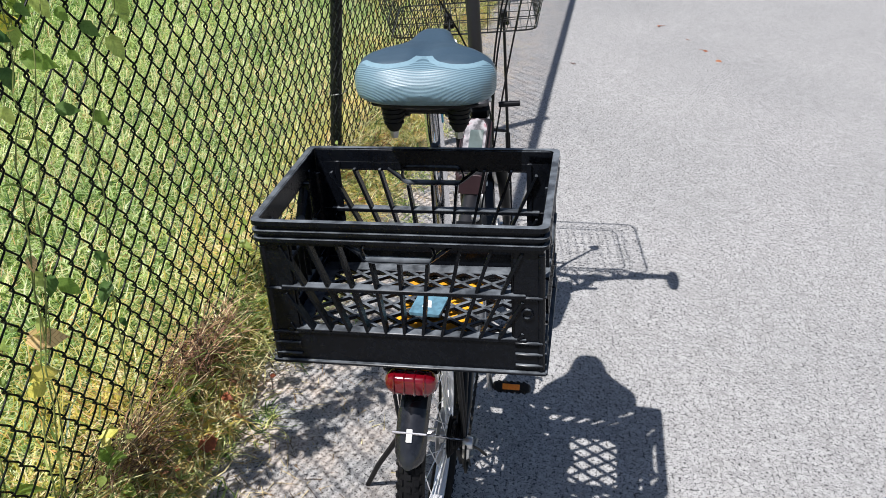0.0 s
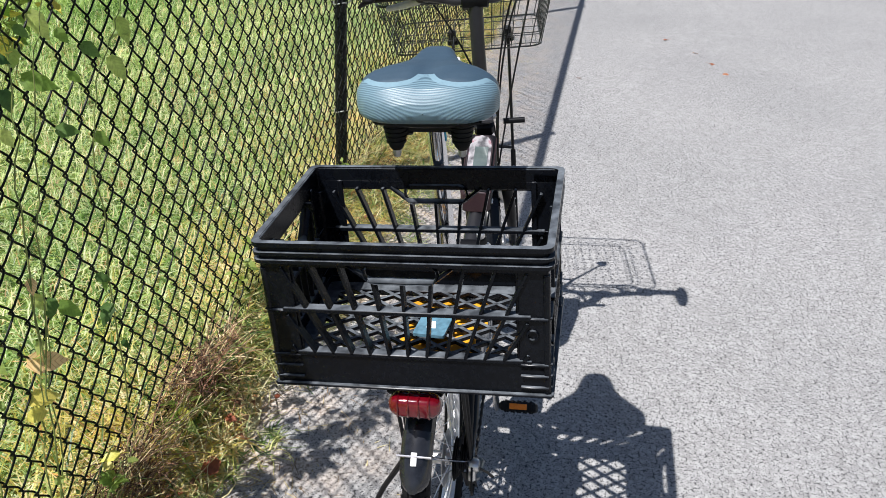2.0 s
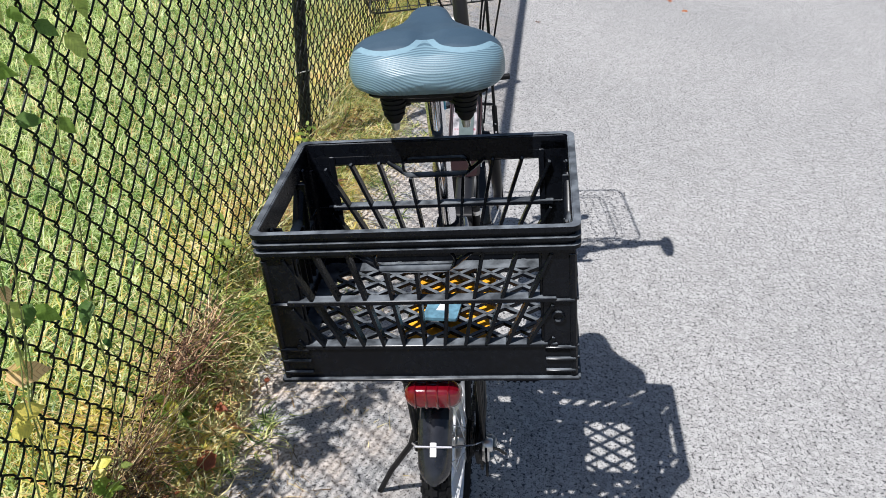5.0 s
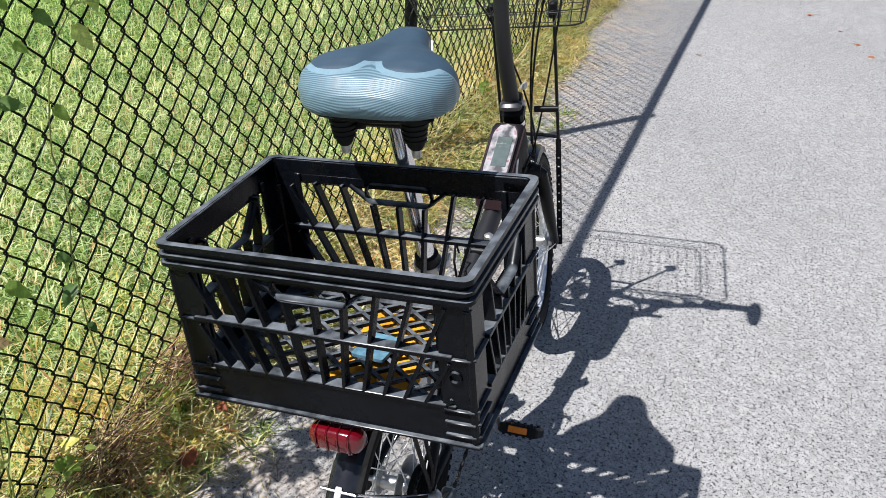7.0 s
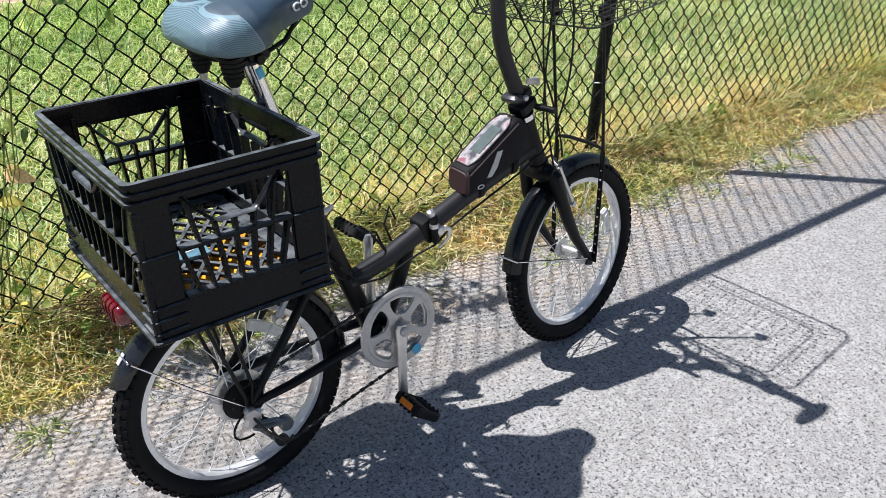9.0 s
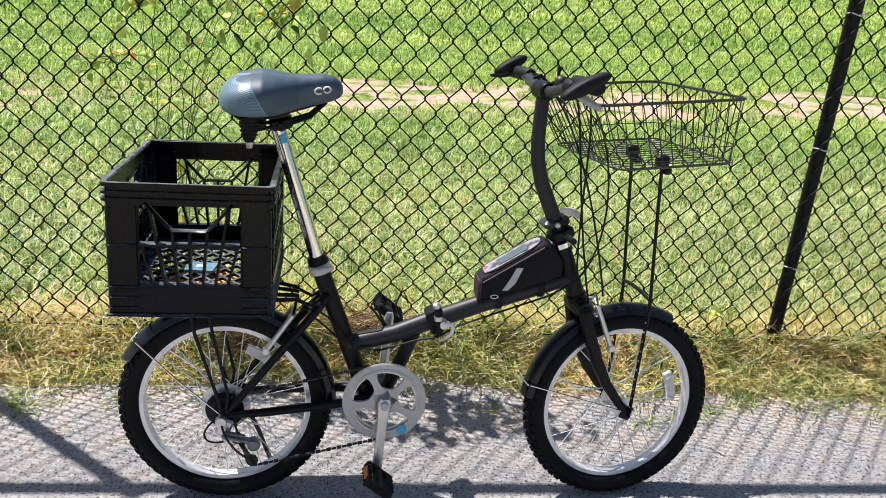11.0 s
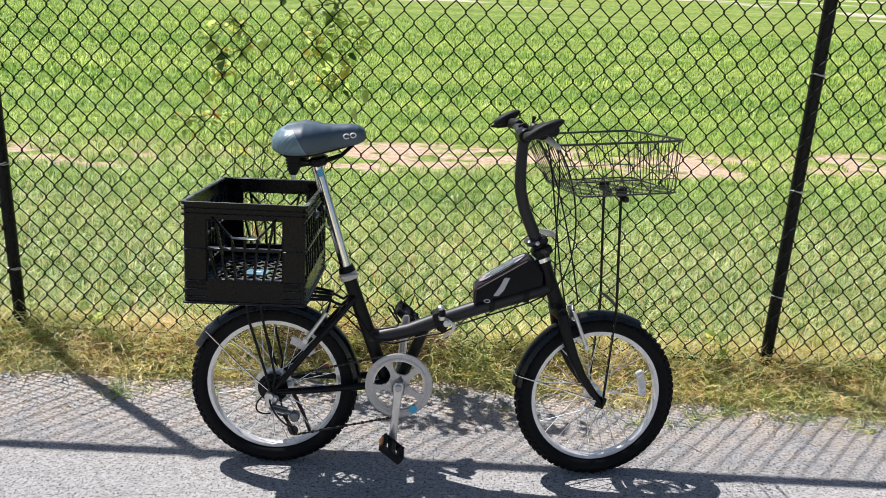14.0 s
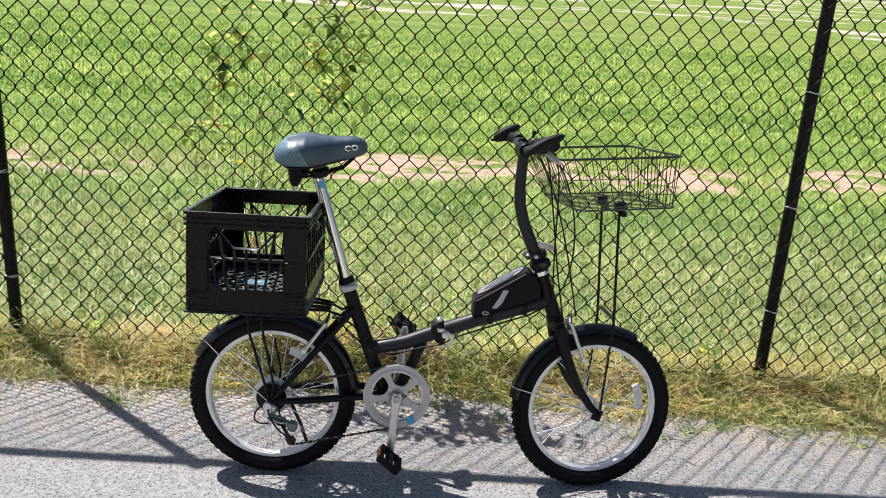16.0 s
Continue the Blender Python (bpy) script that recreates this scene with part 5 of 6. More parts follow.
# what lies in and under the crate
cloth = Shape()
nx, ny = 18, 22
for j in range(ny + 1):
    for i in range(nx + 1):
        u, v = i / nx - 0.5, j / ny - 0.5
        e = 0.5 + 0.12 * noise.noise((u * 4, v * 4, 2))
        edge = max(0.0, 1 - (2 * math.hypot(u, v)) ** 4)
        cloth.v.append((u * 0.22 * e * 2, v * 0.15 * e * 2, 0.005 + 0.012 * edge * (0.6 + 0.6 * noise.noise((u * 9, v * 9, 7)))))
cloth.f = [(j * (nx + 1) + i, j * (nx + 1) + i + 1, (j + 1) * (nx + 1) + i + 1, (j + 1) * (nx + 1) + i) for j in range(ny) for i in range(nx)]
k = len(cloth.v)
cloth.v += [(x, y, z - 0.004) for x, y, z in cloth.v]
cloth.f += [tuple(i + k for i in reversed(f)) for f in cloth.f]
rimi = [i for i in range(nx)] + [(j * (nx + 1) + nx) for j in range(ny)] + [ny * (nx + 1) + i for i in range(nx, 0, -1)] + [j * (nx + 1) for j in range(ny, 0, -1)]
cloth.f += [(a_, b_, b_ + k, a_ + k) for a_, b_ in zip(rimi, rimi[1:] + rimi[:1])]
solid("folded_cloth", cloth, YELLOW_CLOTH, "crumpled bright yellow cloth showing through the crate floor", "cloth", m=CRATE @ pose(0.02, -0.02, 0.0))
card = Shape().prism(rounded(0.058, 0.064, 0.004), 0.006, pose(0, 0, 0, 90, 0, 0))
cd = solid("blue_card", card, BLUE_CARD, "flat blue-grey packet lying on the crate floor", "packet", m=CRATE @ pose(-0.01, -0.012, 0.0335, 0, 0, 84))
part("white_print", Shape().prism([(-0.008, -0.01), (-0.002, 0.012), (0.006, 0.012), (0.01, -0.01)], 0.001, pose(0, 0, 0.0035, 90, 0, 0)), WHITE_MARK, cd)

# ---- wire basket over the front wheel ----
basket = thing("wire_basket", "black wire handlebar basket on two perforated stays", "basket", BIKE @ STEER)
BT, BB_, BC, SHIFT = (0.356, 0.43), (0.285, 0.375), (0.938, 0.03), 0.03
ZT, ZB = 1.034, 0.89
# the rear edge hangs lower than the front
TILT = Matrix.Translation((0.945, 0.03, 0.953)) @ Matrix.Rotation(radians(-3.8), 4, "Y") @ Matrix.Translation((-0.938, -0.03, -0.962))


def basket_ring(f, z, r, name, label=""):
    w, l = BB_[0] + (BT[0] - BB_[0]) * f, BB_[1] + (BT[1] - BB_[1]) * f
    pts = [(BC[0] + SHIFT * (1 - f) + x, BC[1] + y, z) for x, y in rounded(w, l, 0.03, 5)]
    return part(name, Shape().tube(pts, r, 6, closed=True), BASKET_WIRE, basket, label, at=TILT)


basket_ring(1.0, ZT, 0.0034, "top_hoop")
basket_ring(0.28, ZB + 0.28 * (ZT - ZB), 0.0012, "side_hoop")
basket_ring(0.0, ZB, 0.0022, "bottom_hoop")
uw = Shape().tube([(0, 0, 0), (0, 0, 1)], 0.0013, 5).mesh("wire", BASKET_WIRE)
fw_mesh = Shape().tube([(0, 0, 0), (0, 0, 1)], 0.0011, 5).mesh("floor_wire", BASKET_WIRE)
tw, bw = rounded(BT[0], BT[1], 0.03, 5), rounded(BB_[0], BB_[1], 0.03, 5)


def along(ring, s):
    pts = [Vector((*p, 0)) for p in ring]
    lens_ = [(b - a).length for a, b in zip(pts, pts[1:] + pts[:1])]
    d = s * sum(lens_)
    for a, b, l in zip(pts, pts[1:] + pts[:1], lens_):
        if d <= l:
            return a.lerp(b, d / l if l else 0)
        d -= l
    return pts[0]


for i in range(52):
    a, b = along(bw, i / 52), along(tw, i / 52)
    p0, p1 = Vector((BC[0] + SHIFT + a.x, BC[1] + a.y, ZB)), Vector((BC[0] + b.x, BC[1] + b.y, ZT))
    fm, l = frame_between(p0, p1)
    fm.translation = p0
    part("wire", uw, None, basket, at=TILT @ fm @ Matrix.Diagonal((1, 1, l, 1)))
for i in range(14):
    y = -BB_[1] / 2 + BB_[1] * (i + 0.5) / 14
    fm, l = frame_between((BC[0] + SHIFT - BB_[0] / 2, BC[1] + y, ZB), (BC[0] + SHIFT + BB_[0] / 2, BC[1] + y, ZB))
    fm.translation = (BC[0] + SHIFT - BB_[0] / 2, BC[1] + y, ZB)
    part("floor_wire", fw_mesh, None, basket, at=TILT @ fm @ Matrix.Diagonal((1, 1, l, 1)))
for i in range(4):
    x = SHIFT - BB_[0] / 2 + BB_[0] * (i + 0.5) / 4
    fm, l = frame_between((BC[0] + x, BC[1] - BB_[1] / 2, ZB - 0.003), (BC[0] + x, BC[1] + BB_[1] / 2, ZB - 0.003))
    fm.translation = (BC[0] + x, BC[1] - BB_[1] / 2, ZB - 0.003)
    part("floor_wire", fw_mesh, None, basket, at=TILT @ fm @ Matrix.Diagonal((1, 1, l, 1)))
for s in (-1, 1):
    hook = Shape().tube([(BC[0] - BT[0] / 2, s * 0.06, ZT - 0.02), (0.745, s * 0.06, ZT + 0.0), (0.722, s * 0.06, ZT + 0.02), (0.705, s * 0.06, ZT + 0.012)], 0.004, 8)
    part("hook", hook, MATTE_BLACK, basket)
    a, b = Vector((0.982, s * 0.068, 0.25)), Vector((1.0, s * 0.072, 0.53))
    c = Vector((0.985, s * 0.075, ZB - 0.01))
    m, l = frame_between(a, b, (0, 1, 0))
    lower = part("stay", Shape().box((0.003, 0.014, l + 0.02), m @ Matrix.Rotation(radians(0), 4, "Z"), 0.001), MATTE_BLACK, basket, "black flat stay with punched holes")
    hole = Shape().lathe([(0.0028, -0.0022), (0.0028, 0.0022)], None, 8).mesh("hole", GREY_REFLECTIVE)
    for i in range(10):
        p = a.lerp(b, 0.06 + i * 0.088)
        part("hole", hole, None, lower, at=Matrix.Translation(p) @ ACROSS)
    part("stay_rod", Shape().tube([b - Vector((0, 0, 0.03)), b + Vector((0, 0, 0.02)), b.lerp(c, 0.5), c], 0.0042, 8), MATTE_BLACK, basket)
    ck = Shape().box((0.03, 0.02, 0.03), Matrix.Translation(c), 0.004)
    ck.box((0.016, 0.03, 0.016), Matrix.Translation(c + Vector((0.012, 0, -0.02))), 0.003)
    part("stay_clamp", ck, MATTE_BLACK, basket)
part("front_lamp_bracket", Shape().tube([(0.999, -0.072, 0.545), (1.0, -0.03, 0.552), (0.998, 0.03, 0.556), (0.996, 0.07, 0.552)], [0.004, 0.005, 0.005, 0.004], 8), MATTE_BLACK, basket, "small bracket between the stays")

# ---- top tube bag ----
bag = thing("tube_bag", "black wedge-shaped frame bag with a clear phone window", "bag", BIKE)


def bag_ring(x, z0, z1, w, r=0.012):
    n = []
    for px, pz in rounded(w, z1 - z0, min(r, w / 2 - 0.002, (z1 - z0) / 2 - 0.002), 4):
        n.append((x, px, (z0 + z1) / 2 + pz))
    return n


secs = []
for i in range(13):
    u = i / 12
    x = 0.592 + 0.196 * u
    z0 = 0.527 + 0.062 * u + 0.004
    z1 = 0.588 + 0.092 * min(1, u / 0.74) if u < 0.74 else 0.680 - 0.045 * ((u - 0.74) / 0.26) ** 2
    w = 0.072 * (1 if 0.08 < u < 0.9 else 0.86)
    secs.append(bag_ring(x, z0, z1, w))
body = part("bag_body", Shape().loft(secs), BAG_CLOTH, bag, smooth=50)
win = Shape()
wr = []
for i in range(11):
    u = 0.06 + 0.66 * i / 10
    x = 0.592 + 0.196 * u
    z1 = 0.588 + 0.092 * u / 0.74
    hw = 0.030 * (1 - max(0, (i - 8) / 2) ** 2 * 0.45 - max(0, (2 - i) / 2) ** 2 * 0.3)
    wr.append([(x, -hw, z1 + 0.0015), (x, 0, z1 + 0.004), (x, hw, z1 + 0.0015), (x, hw, z1 - 0.002), (x, -hw, z1 - 0.002)])
part("phone_window", win.loft(wr), BAG_WINDOW, body, "shiny clear window, red and white print below, pale sheen in its colour")
slab = Shape().loft([[(0.592 + 0.196 * u, y, 0.588 + 0.092 * u / 0.74 + h) for y, h in ((-0.021, 0.0042), (0.013, 0.0046), (0.013, 0.002), (-0.021, 0.002))] for u in (0.22, 0.56)])
part("phone", slab, PHONE_SCREEN, body, "grey-green phone screen under the window")
rim_pts = [r[0] for r in wr] + [r[2] for r in reversed(wr)]
part("window_border", Shape().tube(rim_pts, 0.002, 6, closed=True), surface("dark_piping", (0.03, 0.018, 0.022), 0.5), body, "dark piping round the window")
for s in (-1, 1):
    pts = []
    for i in range(11):
        u = 0.03 + 0.72 * i / 10
        pts.append((0.592 + 0.196 * u, s * 0.0365, 0.588 + 0.092 * u / 0.74 - 0.012))
    part("zip", Shape().tube(pts, 0.0022, 6), BAG_TRIM, body)
    fm = pose(0.672, s * 0.0366, 0.592)
    part("slash_mark", Shape().prism([(-0.026, -0.03), (-0.012, -0.03), (0.004, -0.012), (0.02, 0.026), (0.004, 0.026), (-0.008, 0.0)], 0.0015, fm), GREY_REFLECTIVE, body, "grey reflective slash")
part("rear_panel", Shape().loft([bag_ring(0.589, 0.533, 0.583, 0.06), bag_ring(0.596, 0.530, 0.588, 0.0735)]), BAG_TRIM, body, "dark red end panel")
part("oval_emblem", Shape().tube([(0.628 + 0.009 * math.cos(radians(a)), -0.0375, 0.546 + 0.0045 * math.sin(radians(a))) for a in range(0, 360, 30)], 0.0012, 5, closed=True), WHITE_MARK, body, "small white oval emblem")
for x in (0.645, 0.745):
    z = 0.53 + (x - 0.645) * 0.33
    part("strap", Shape().tube([(x, 0.026 * math.cos(radians(a)), z + 0.026 * math.sin(radians(a))) for a in range(0, 360, 20)], 0.0085, 6, closed=True, flat=0.25, up=(1, 0, 0)), SOFT_BLACK, body)

# ---- plants on the fence ----
STALK = 0.03


def leaf_shape(l, w, fold=0.25, curl=0.3, teeth=False):
    """A leaf from its stalk along x: two halves folded along the midrib, tip curling down."""
    s = Shape()
    n = 6
    mid, left, right = [], [], []
    for i in range(n + 1):
        u = i / n
        x, z = l * u, -curl * l * u * u
        hw = w / 2 * math.sin(math.pi * min(1, u * 0.93 + 0.06) ** 0.75)
        if teeth and i % 2:
            hw *= 0.82
        mid.append((x, 0, z))
        left.append((x - 0.05 * l, hw, z + fold * hw))
        right.append((x - 0.05 * l, -hw, z + fold * hw))
    s.v = [(x + STALK, y, z) for x, y, z in mid + left + right]
    k = n + 1
    for i in range(n):
        s.f += [(i, i + 1, k + i + 1, k + i), (i + 1, i, 2 * k + i, 2 * k + i + 1)]
    s.tube([(0, 0, -0.004), (STALK * 0.6, 0, 0.002), (STALK + 0.006, 0, 0)], 0.0008, 4)
    return s


LEAVES = {}
for key, mat in (("green", GREEN_LEAF), ("deep", DEEP_LEAF), ("tan", TAN_LEAF), ("yellow", YELLOW_LEAF), ("orange", ORANGE_LEAF), ("dead", DEAD_LEAF)):
    LEAVES[key] = [leaf_shape(l, w, f, c, t).mesh("leaf", mat, 60) for l, w, f, c, t in ((0.066, 0.046, 0.25, 0.3, True), (0.05, 0.034, 0.2, 0.2, False), (0.09, 0.058, 0.22, 0.4, True), (0.036, 0.027, 0.35, 0.15, False))]


def leaf_pose(p, rng, size=1.0, droop=-25):
    return Matrix.Translation(p) @ Euler((radians(rng.uniform(-40, 40)), radians(-droop * 0.4 + rng.uniform(-50, 40)), radians(rng.uniform(0, 360)))).to_matrix().to_4x4() @ Matrix.Scale(size, 4)


def climber(name, label, stems, per_stem, seed, kinds, size=(0.6, 1.2), stem_mat=None, r=0.0028):
    """A thin many-stemmed plant: each stem wanders between the given points and carries stalked leaves."""
    rng = random.Random(seed)
    ob = thing(name, label, "plant")
    for pts in stems:
        pts = [Vector(p) for p in pts]
        fine = []
        for a, b in zip(pts, pts[1:]):
            for i in range(5):
                q = a.lerp(b, i / 5)
                fine.append(q + Vector((rng.uniform(-1, 1), rng.uniform(-0.5, 0.5), rng.uniform(-0.5, 0.5))) * 0.009)
        fine.append(pts[-1])
        m = len(fine)
        st_ = part("stem", Shape().tube(fine, [r * (1 - 0.65 * i / m) for i in range(m)], 6), stem_mat or GREEN_STEM, ob)
        for k in range(per_stem):
            u = 0.12 + 0.88 * rng.random() ** 0.8
            kind = rng.choices([k for k, _ in kinds], [w for _, w in kinds])[0]
            part("leaf", rng.choice(LEAVES[kind]), None, st_, at=leaf_pose(fine[min(m - 1, int(u * m))], rng, rng.uniform(*size)))
    return ob


FY = 0.80


def bush_stems(root, clusters, seed):
    """Main stems from the root to each cluster, and short twigs that fan out there."""
    rng = random.Random(seed)
    out = []
    for cx, cz, rad, count, via in clusters:
        base = Vector((root + rng.uniform(-0.03, 0.03), FY, 0.0))
        hub = Vector((cx, FY + rng.uniform(-0.01, 0.04), cz))
        mid = Vector((via, FY + 0.02, cz * 0.62))
        out.append([base, base.lerp(mid, 0.5) + Vector((rng.uniform(-0.02, 0.02), 0, 0)), mid, hub])
        for i in range(count):
            a, l = rng.uniform(0, 6.28), rad * rng.uniform(0.6, 1.5)
            tip = hub + Vector((math.cos(a) * l, rng.uniform(-0.02, 0.05), math.sin(a) * l))
            out.append([hub, hub.lerp(tip, 0.5) + Vector((0, 0, 0.012)), tip])
    return out


shrub = climber("fence_shrub", "tall leafy weed with green and yellowing leaves behind the fence", bush_stems(-0.30, (
    (-0.27, 1.24, 0.12, 8, -0.29), (-0.21, 1.43, 0.13, 6, -0.24), (0.09, 1.31, 0.15, 9, -0.16), (0.02, 1.16, 0.1, 6, -0.18), (-0.40, 0.89, 0.1, 7, -0.33),
    (0.13, 1.08, 0.06, 4, -0.14), (0.18, 1.19, 0.08, 5, -0.12), (0.06, 1.0, 0.06, 3, -0.16), (0.13, 1.5, 0.14, 6, -0.15), (-0.31, 1.1, 0.07, 4, -0.3)), 41),
    8, 5, [("green", 8), ("deep", 0.6), ("yellow", 1.6)], (0.35, 0.75), r=0.0022)
rng = random.Random(52)
for kind, cx, cz, count in (("orange", -0.325, 1.075, 5), ("orange", -0.35, 0.905, 6), ("yellow", 0.132, 1.075, 7), ("dead", -0.155, 0.955, 3), ("yellow", -0.30, 1.14, 4), ("yellow", 0.2, 1.3, 4)):
    for i in range(count):
        q = Vector((cx + rng.uniform(-0.014, 0.014), FY - 0.01, cz + rng.uniform(-0.014, 0.014)))
        part("leaf", LEAVES[kind][3], None, shrub.children[0], at=leaf_pose(q, rng, rng.uniform(0.5, 0.8)))


def facing_leaf(stem, x, y, z, length, turn, kind, rng):
    """A leaf whose face is turned to the open side; turn is its way round that facing, 0 level and 90 hanging."""
    n = Vector((-0.72 + rng.uniform(-0.25, 0.25), -0.42 + rng.uniform(-0.25, 0.25), 0.55)).normalized()
    side = n.cross(Vector((0, 0, 1))).normalized() * -1
    down = n.cross(side) if n.cross(side).z < 0 else side.cross(n)
    ax = side * math.cos(radians(turn)) + down * math.sin(radians(turn))
    ay = n.cross(ax)
    shape = 2 if length > 0.045 else 0
    size = length / (0.09 if shape == 2 else 0.066)
    mid = Vector((x, y, z)) - ax * (STALK * size + length / 2)
    m = Matrix(((ax.x, ay.x, n.x, mid.x), (ax.y, ay.y, n.y, mid.y), (ax.z, ay.z, n.z, mid.z), (0, 0, 0, 1)))
    part("leaf", LEAVES[kind][shape], None, stem, at=m @ Matrix.Scale(size, 4))


vine = climber("fence_vine", "thin vine with oval olive green leaves hanging on the fence", [
    [(-0.24, 0.69, 0.0), (-0.21, 0.69, 0.45), (-0.15, 0.685, 0.75), (-0.1, 0.685, 0.98), (-0.03, 0.685, 1.12), (0.02, 0.69, 1.3)],
    [(0.06, 0.70, 0.0), (0.04, 0.685, 0.5), (0.05, 0.685, 0.83), (0.1, 0.68, 0.97), (0.2, 0.68, 1.05), (0.24, 0.69, 1.22)],
    [(-0.2, 0.69, 0.5), (-0.19, 0.685, 0.8), (-0.16, 0.685, 1.0), (-0.12, 0.69, 1.25)],
], 5, 21, [("green", 3), ("deep", 2), ("yellow", 1)], (0.3, 0.55), r=0.0018)
rng = random.Random(8)
for x, y, z, length, turn, kind in (
        (-0.079, 0.687, 0.988, 0.059, 10, "green"), (0.083, 0.683, 1.0, 0.04, 35, "deep"), (0.165, 0.681, 0.943, 0.054, 60, "green"), (0.203, 0.68, 1.009, 0.054, 75, "green"),
        (-0.101, 0.687, 1.077, 0.029, 40, "deep"), (-0.054, 0.686, 1.077, 0.053, 60, "green"), (0.003, 0.685, 1.045, 0.031, 50, "green"), (-0.134, 0.688, 1.041, 0.033, 100, "green"),
        (-0.166, 0.689, 0.981, 0.039, 80, "deep"), (-0.022, 0.685, 0.883, 0.042, 0, "deep"), (0.023, 0.684, 0.966, 0.029, 40, "green"), (-0.163, 0.689, 1.049, 0.03, 20, "deep"),
        (-0.183, 0.689, 0.925, 0.033, 60, "green"), (0.08, 0.683, 0.828, 0.038, 45, "green"), (0.017, 0.685, 0.558, 0.032, 20, "deep"), (-0.1, 0.687, 0.554, 0.049, 35, "green")):
    facing_leaf(vine.children[1 if x > 0 else 0], x, y, z, length, turn, kind, rng)
yellow = climber("yellow_leaf_shoot", "thin shoot with large yellow and tan leaves against the fence", [
    [(-0.27, 0.70, 0.0), (-0.25, 0.69, 0.3), (-0.22, 0.69, 0.47), (-0.2, 0.69, 0.68)],
    [(-0.24, 0.70, 0.0), (-0.2, 0.69, 0.35), (-0.17, 0.69, 0.6)]], 3, 9, [("green", 3), ("yellow", 1)], (0.4, 0.6), r=0.002)
for x, y, z, length, turn, kind in ((-0.197, 0.687, 0.658, 0.03, 90, "tan"), (-0.187, 0.687, 0.496, 0.074, 12, "tan"), (-0.216, 0.688, 0.437, 0.06, 0, "yellow"), (-0.259, 0.689, 0.426, 0.05, 150, "yellow"), (-0.156, 0.689, 0.588, 0.041, 100, "deep"), (-0.179, 0.689, 0.615, 0.038, 60, "green")):
    facing_leaf(yellow.children[0], x, y, z, length, turn, kind, rng)
for i, (x, y, h, seed) in enumerate(((0.20, 0.67, 0.13, 3), (0.24, 0.66, 0.1, 4), (-0.14, 0.66, 0.2, 6), (1.55, 0.66, 0.2, 11), (0.75, 0.72, 0.25, 12), (-0.75, 0.66, 0.22, 13), (2.4, 0.62, 0.2, 15), (-1.5, 0.62, 0.25, 16))):
    rng = random.Random(seed)
    climber("broadleaf_weed", "small bright green broad-leaved weed at the fence foot", [[(x, y, 0), (x + rng.uniform(-0.06, 0.06), y - 0.02, h * 0.6), (x + rng.uniform(-0.1, 0.1), y - 0.03, h)] for _ in range(3)], 6, seed, [("green", 6), ("yellow", 1)], (0.4, 0.75), r=0.0018)
rng = random.Random(77)
for x, y, turn, kind, size in ((0.05, 0.50, 0.7, "dead", 0.85), (0.065, 0.53, 2.4, "dead", 0.6), (0.20, 0.61, 1.9, "orange", 0.5), (0.27, 0.58, 4.2, "dead", 0.6), (0.12, 0.60, 5.1, "dead", 0.45), (0.02, 0.57, 3.3, "dead", 0.5), (0.36, 0.47, 0.2, "dead", 0.35), (0.62, 0.55, 1.1, "dead", 0.45), (1.05, 0.57, 2.9, "dead", 0.5), (1.5, 0.56, 5.7, "orange", 0.4), (1.78, 0.62, 4.4, "dead", 0.5), (2.3, 0.58, 1.4, "dead", 0.45), (-0.55, 0.6, 0.9, "dead", 0.45), (-1.0, 0.63, 2.2, "dead", 0.5), (-0.17, 0.62, 3.0, "dead", 0.6), (-0.12, 0.48, 5.0, "dead", 0.55), (0.14, 0.66, 1.2, "dead", 0.5)):
    ob = new("fallen_leaf", rng.choice(LEAVES[kind]))
    ob.matrix_basis = Matrix.Translation((x, y, 0.03)) @ Euler((radians(rng.uniform(-35, 35)), radians(rng.uniform(-25, 25)), turn)).to_matrix().to_4x4() @ Matrix.Scale(size, 4)
    tagged(ob, "dry reddish brown leaf fallen on the verge", "leaf", "fallen leaves")
for x, y in ((4.22, -0.965), (4.42, -0.9), (4.05, -1.06), (4.75, -0.78), (3.6, -0.2), (6.3, -1.2)):
    ob = new("fallen_leaf", LEAVES["dead"][1])
    ob.matrix_basis = Matrix.Translation((x, y, 0.01)) @ Euler((0.1, 0.2, x * 7)).to_matrix().to_4x4() @ Matrix.Scale(1.0, 4)
    tagged(ob, "small dark dry leaf lying on the asphalt", "leaf", "leaves on the path")

# ---- grass, litter and twigs ----
x, y, r = scatter(330000, -4.5, 9.5, 0.80, 6.5, 2)
keep = ~((np.abs(y - 4.05 - 0.09 * x - 0.1 * np.sin(1.7 * x)) < 0.4 + 0.12 * np.sin(3.1 * x + 1)) & (wave(x, y, 1.1, 1.0) + 0.35 * (wave(x, y, 5.0, 2) - 0.5) > 0.34 + 0.34 * (x < -0.2) + 0.2 * (np.abs(x - 2.9) < 0.3))) & (r.random(len(x)) < np.clip(1.25 - 0.13 * y, 0.3, 1))
x, y = x[keep], y[keep]
n = len(x)
blades("lawn_grass", x, y, lawn_z(y), r.uniform(0.025, 0.07, n) * (0.5 + 0.55 * wave(x, y, 0.8) + 0.55 * wave(x, y, 6.5, 3)), r.uniform(0.0035, 0.0085, n), r.uniform(0.5, 2.2, n), LAWN_BLADE, "short mown lawn grass", "grass", seed=3)
x, y, r = scatter(150000, -9, 20, 6.3, 18, 4)
n = len(x)
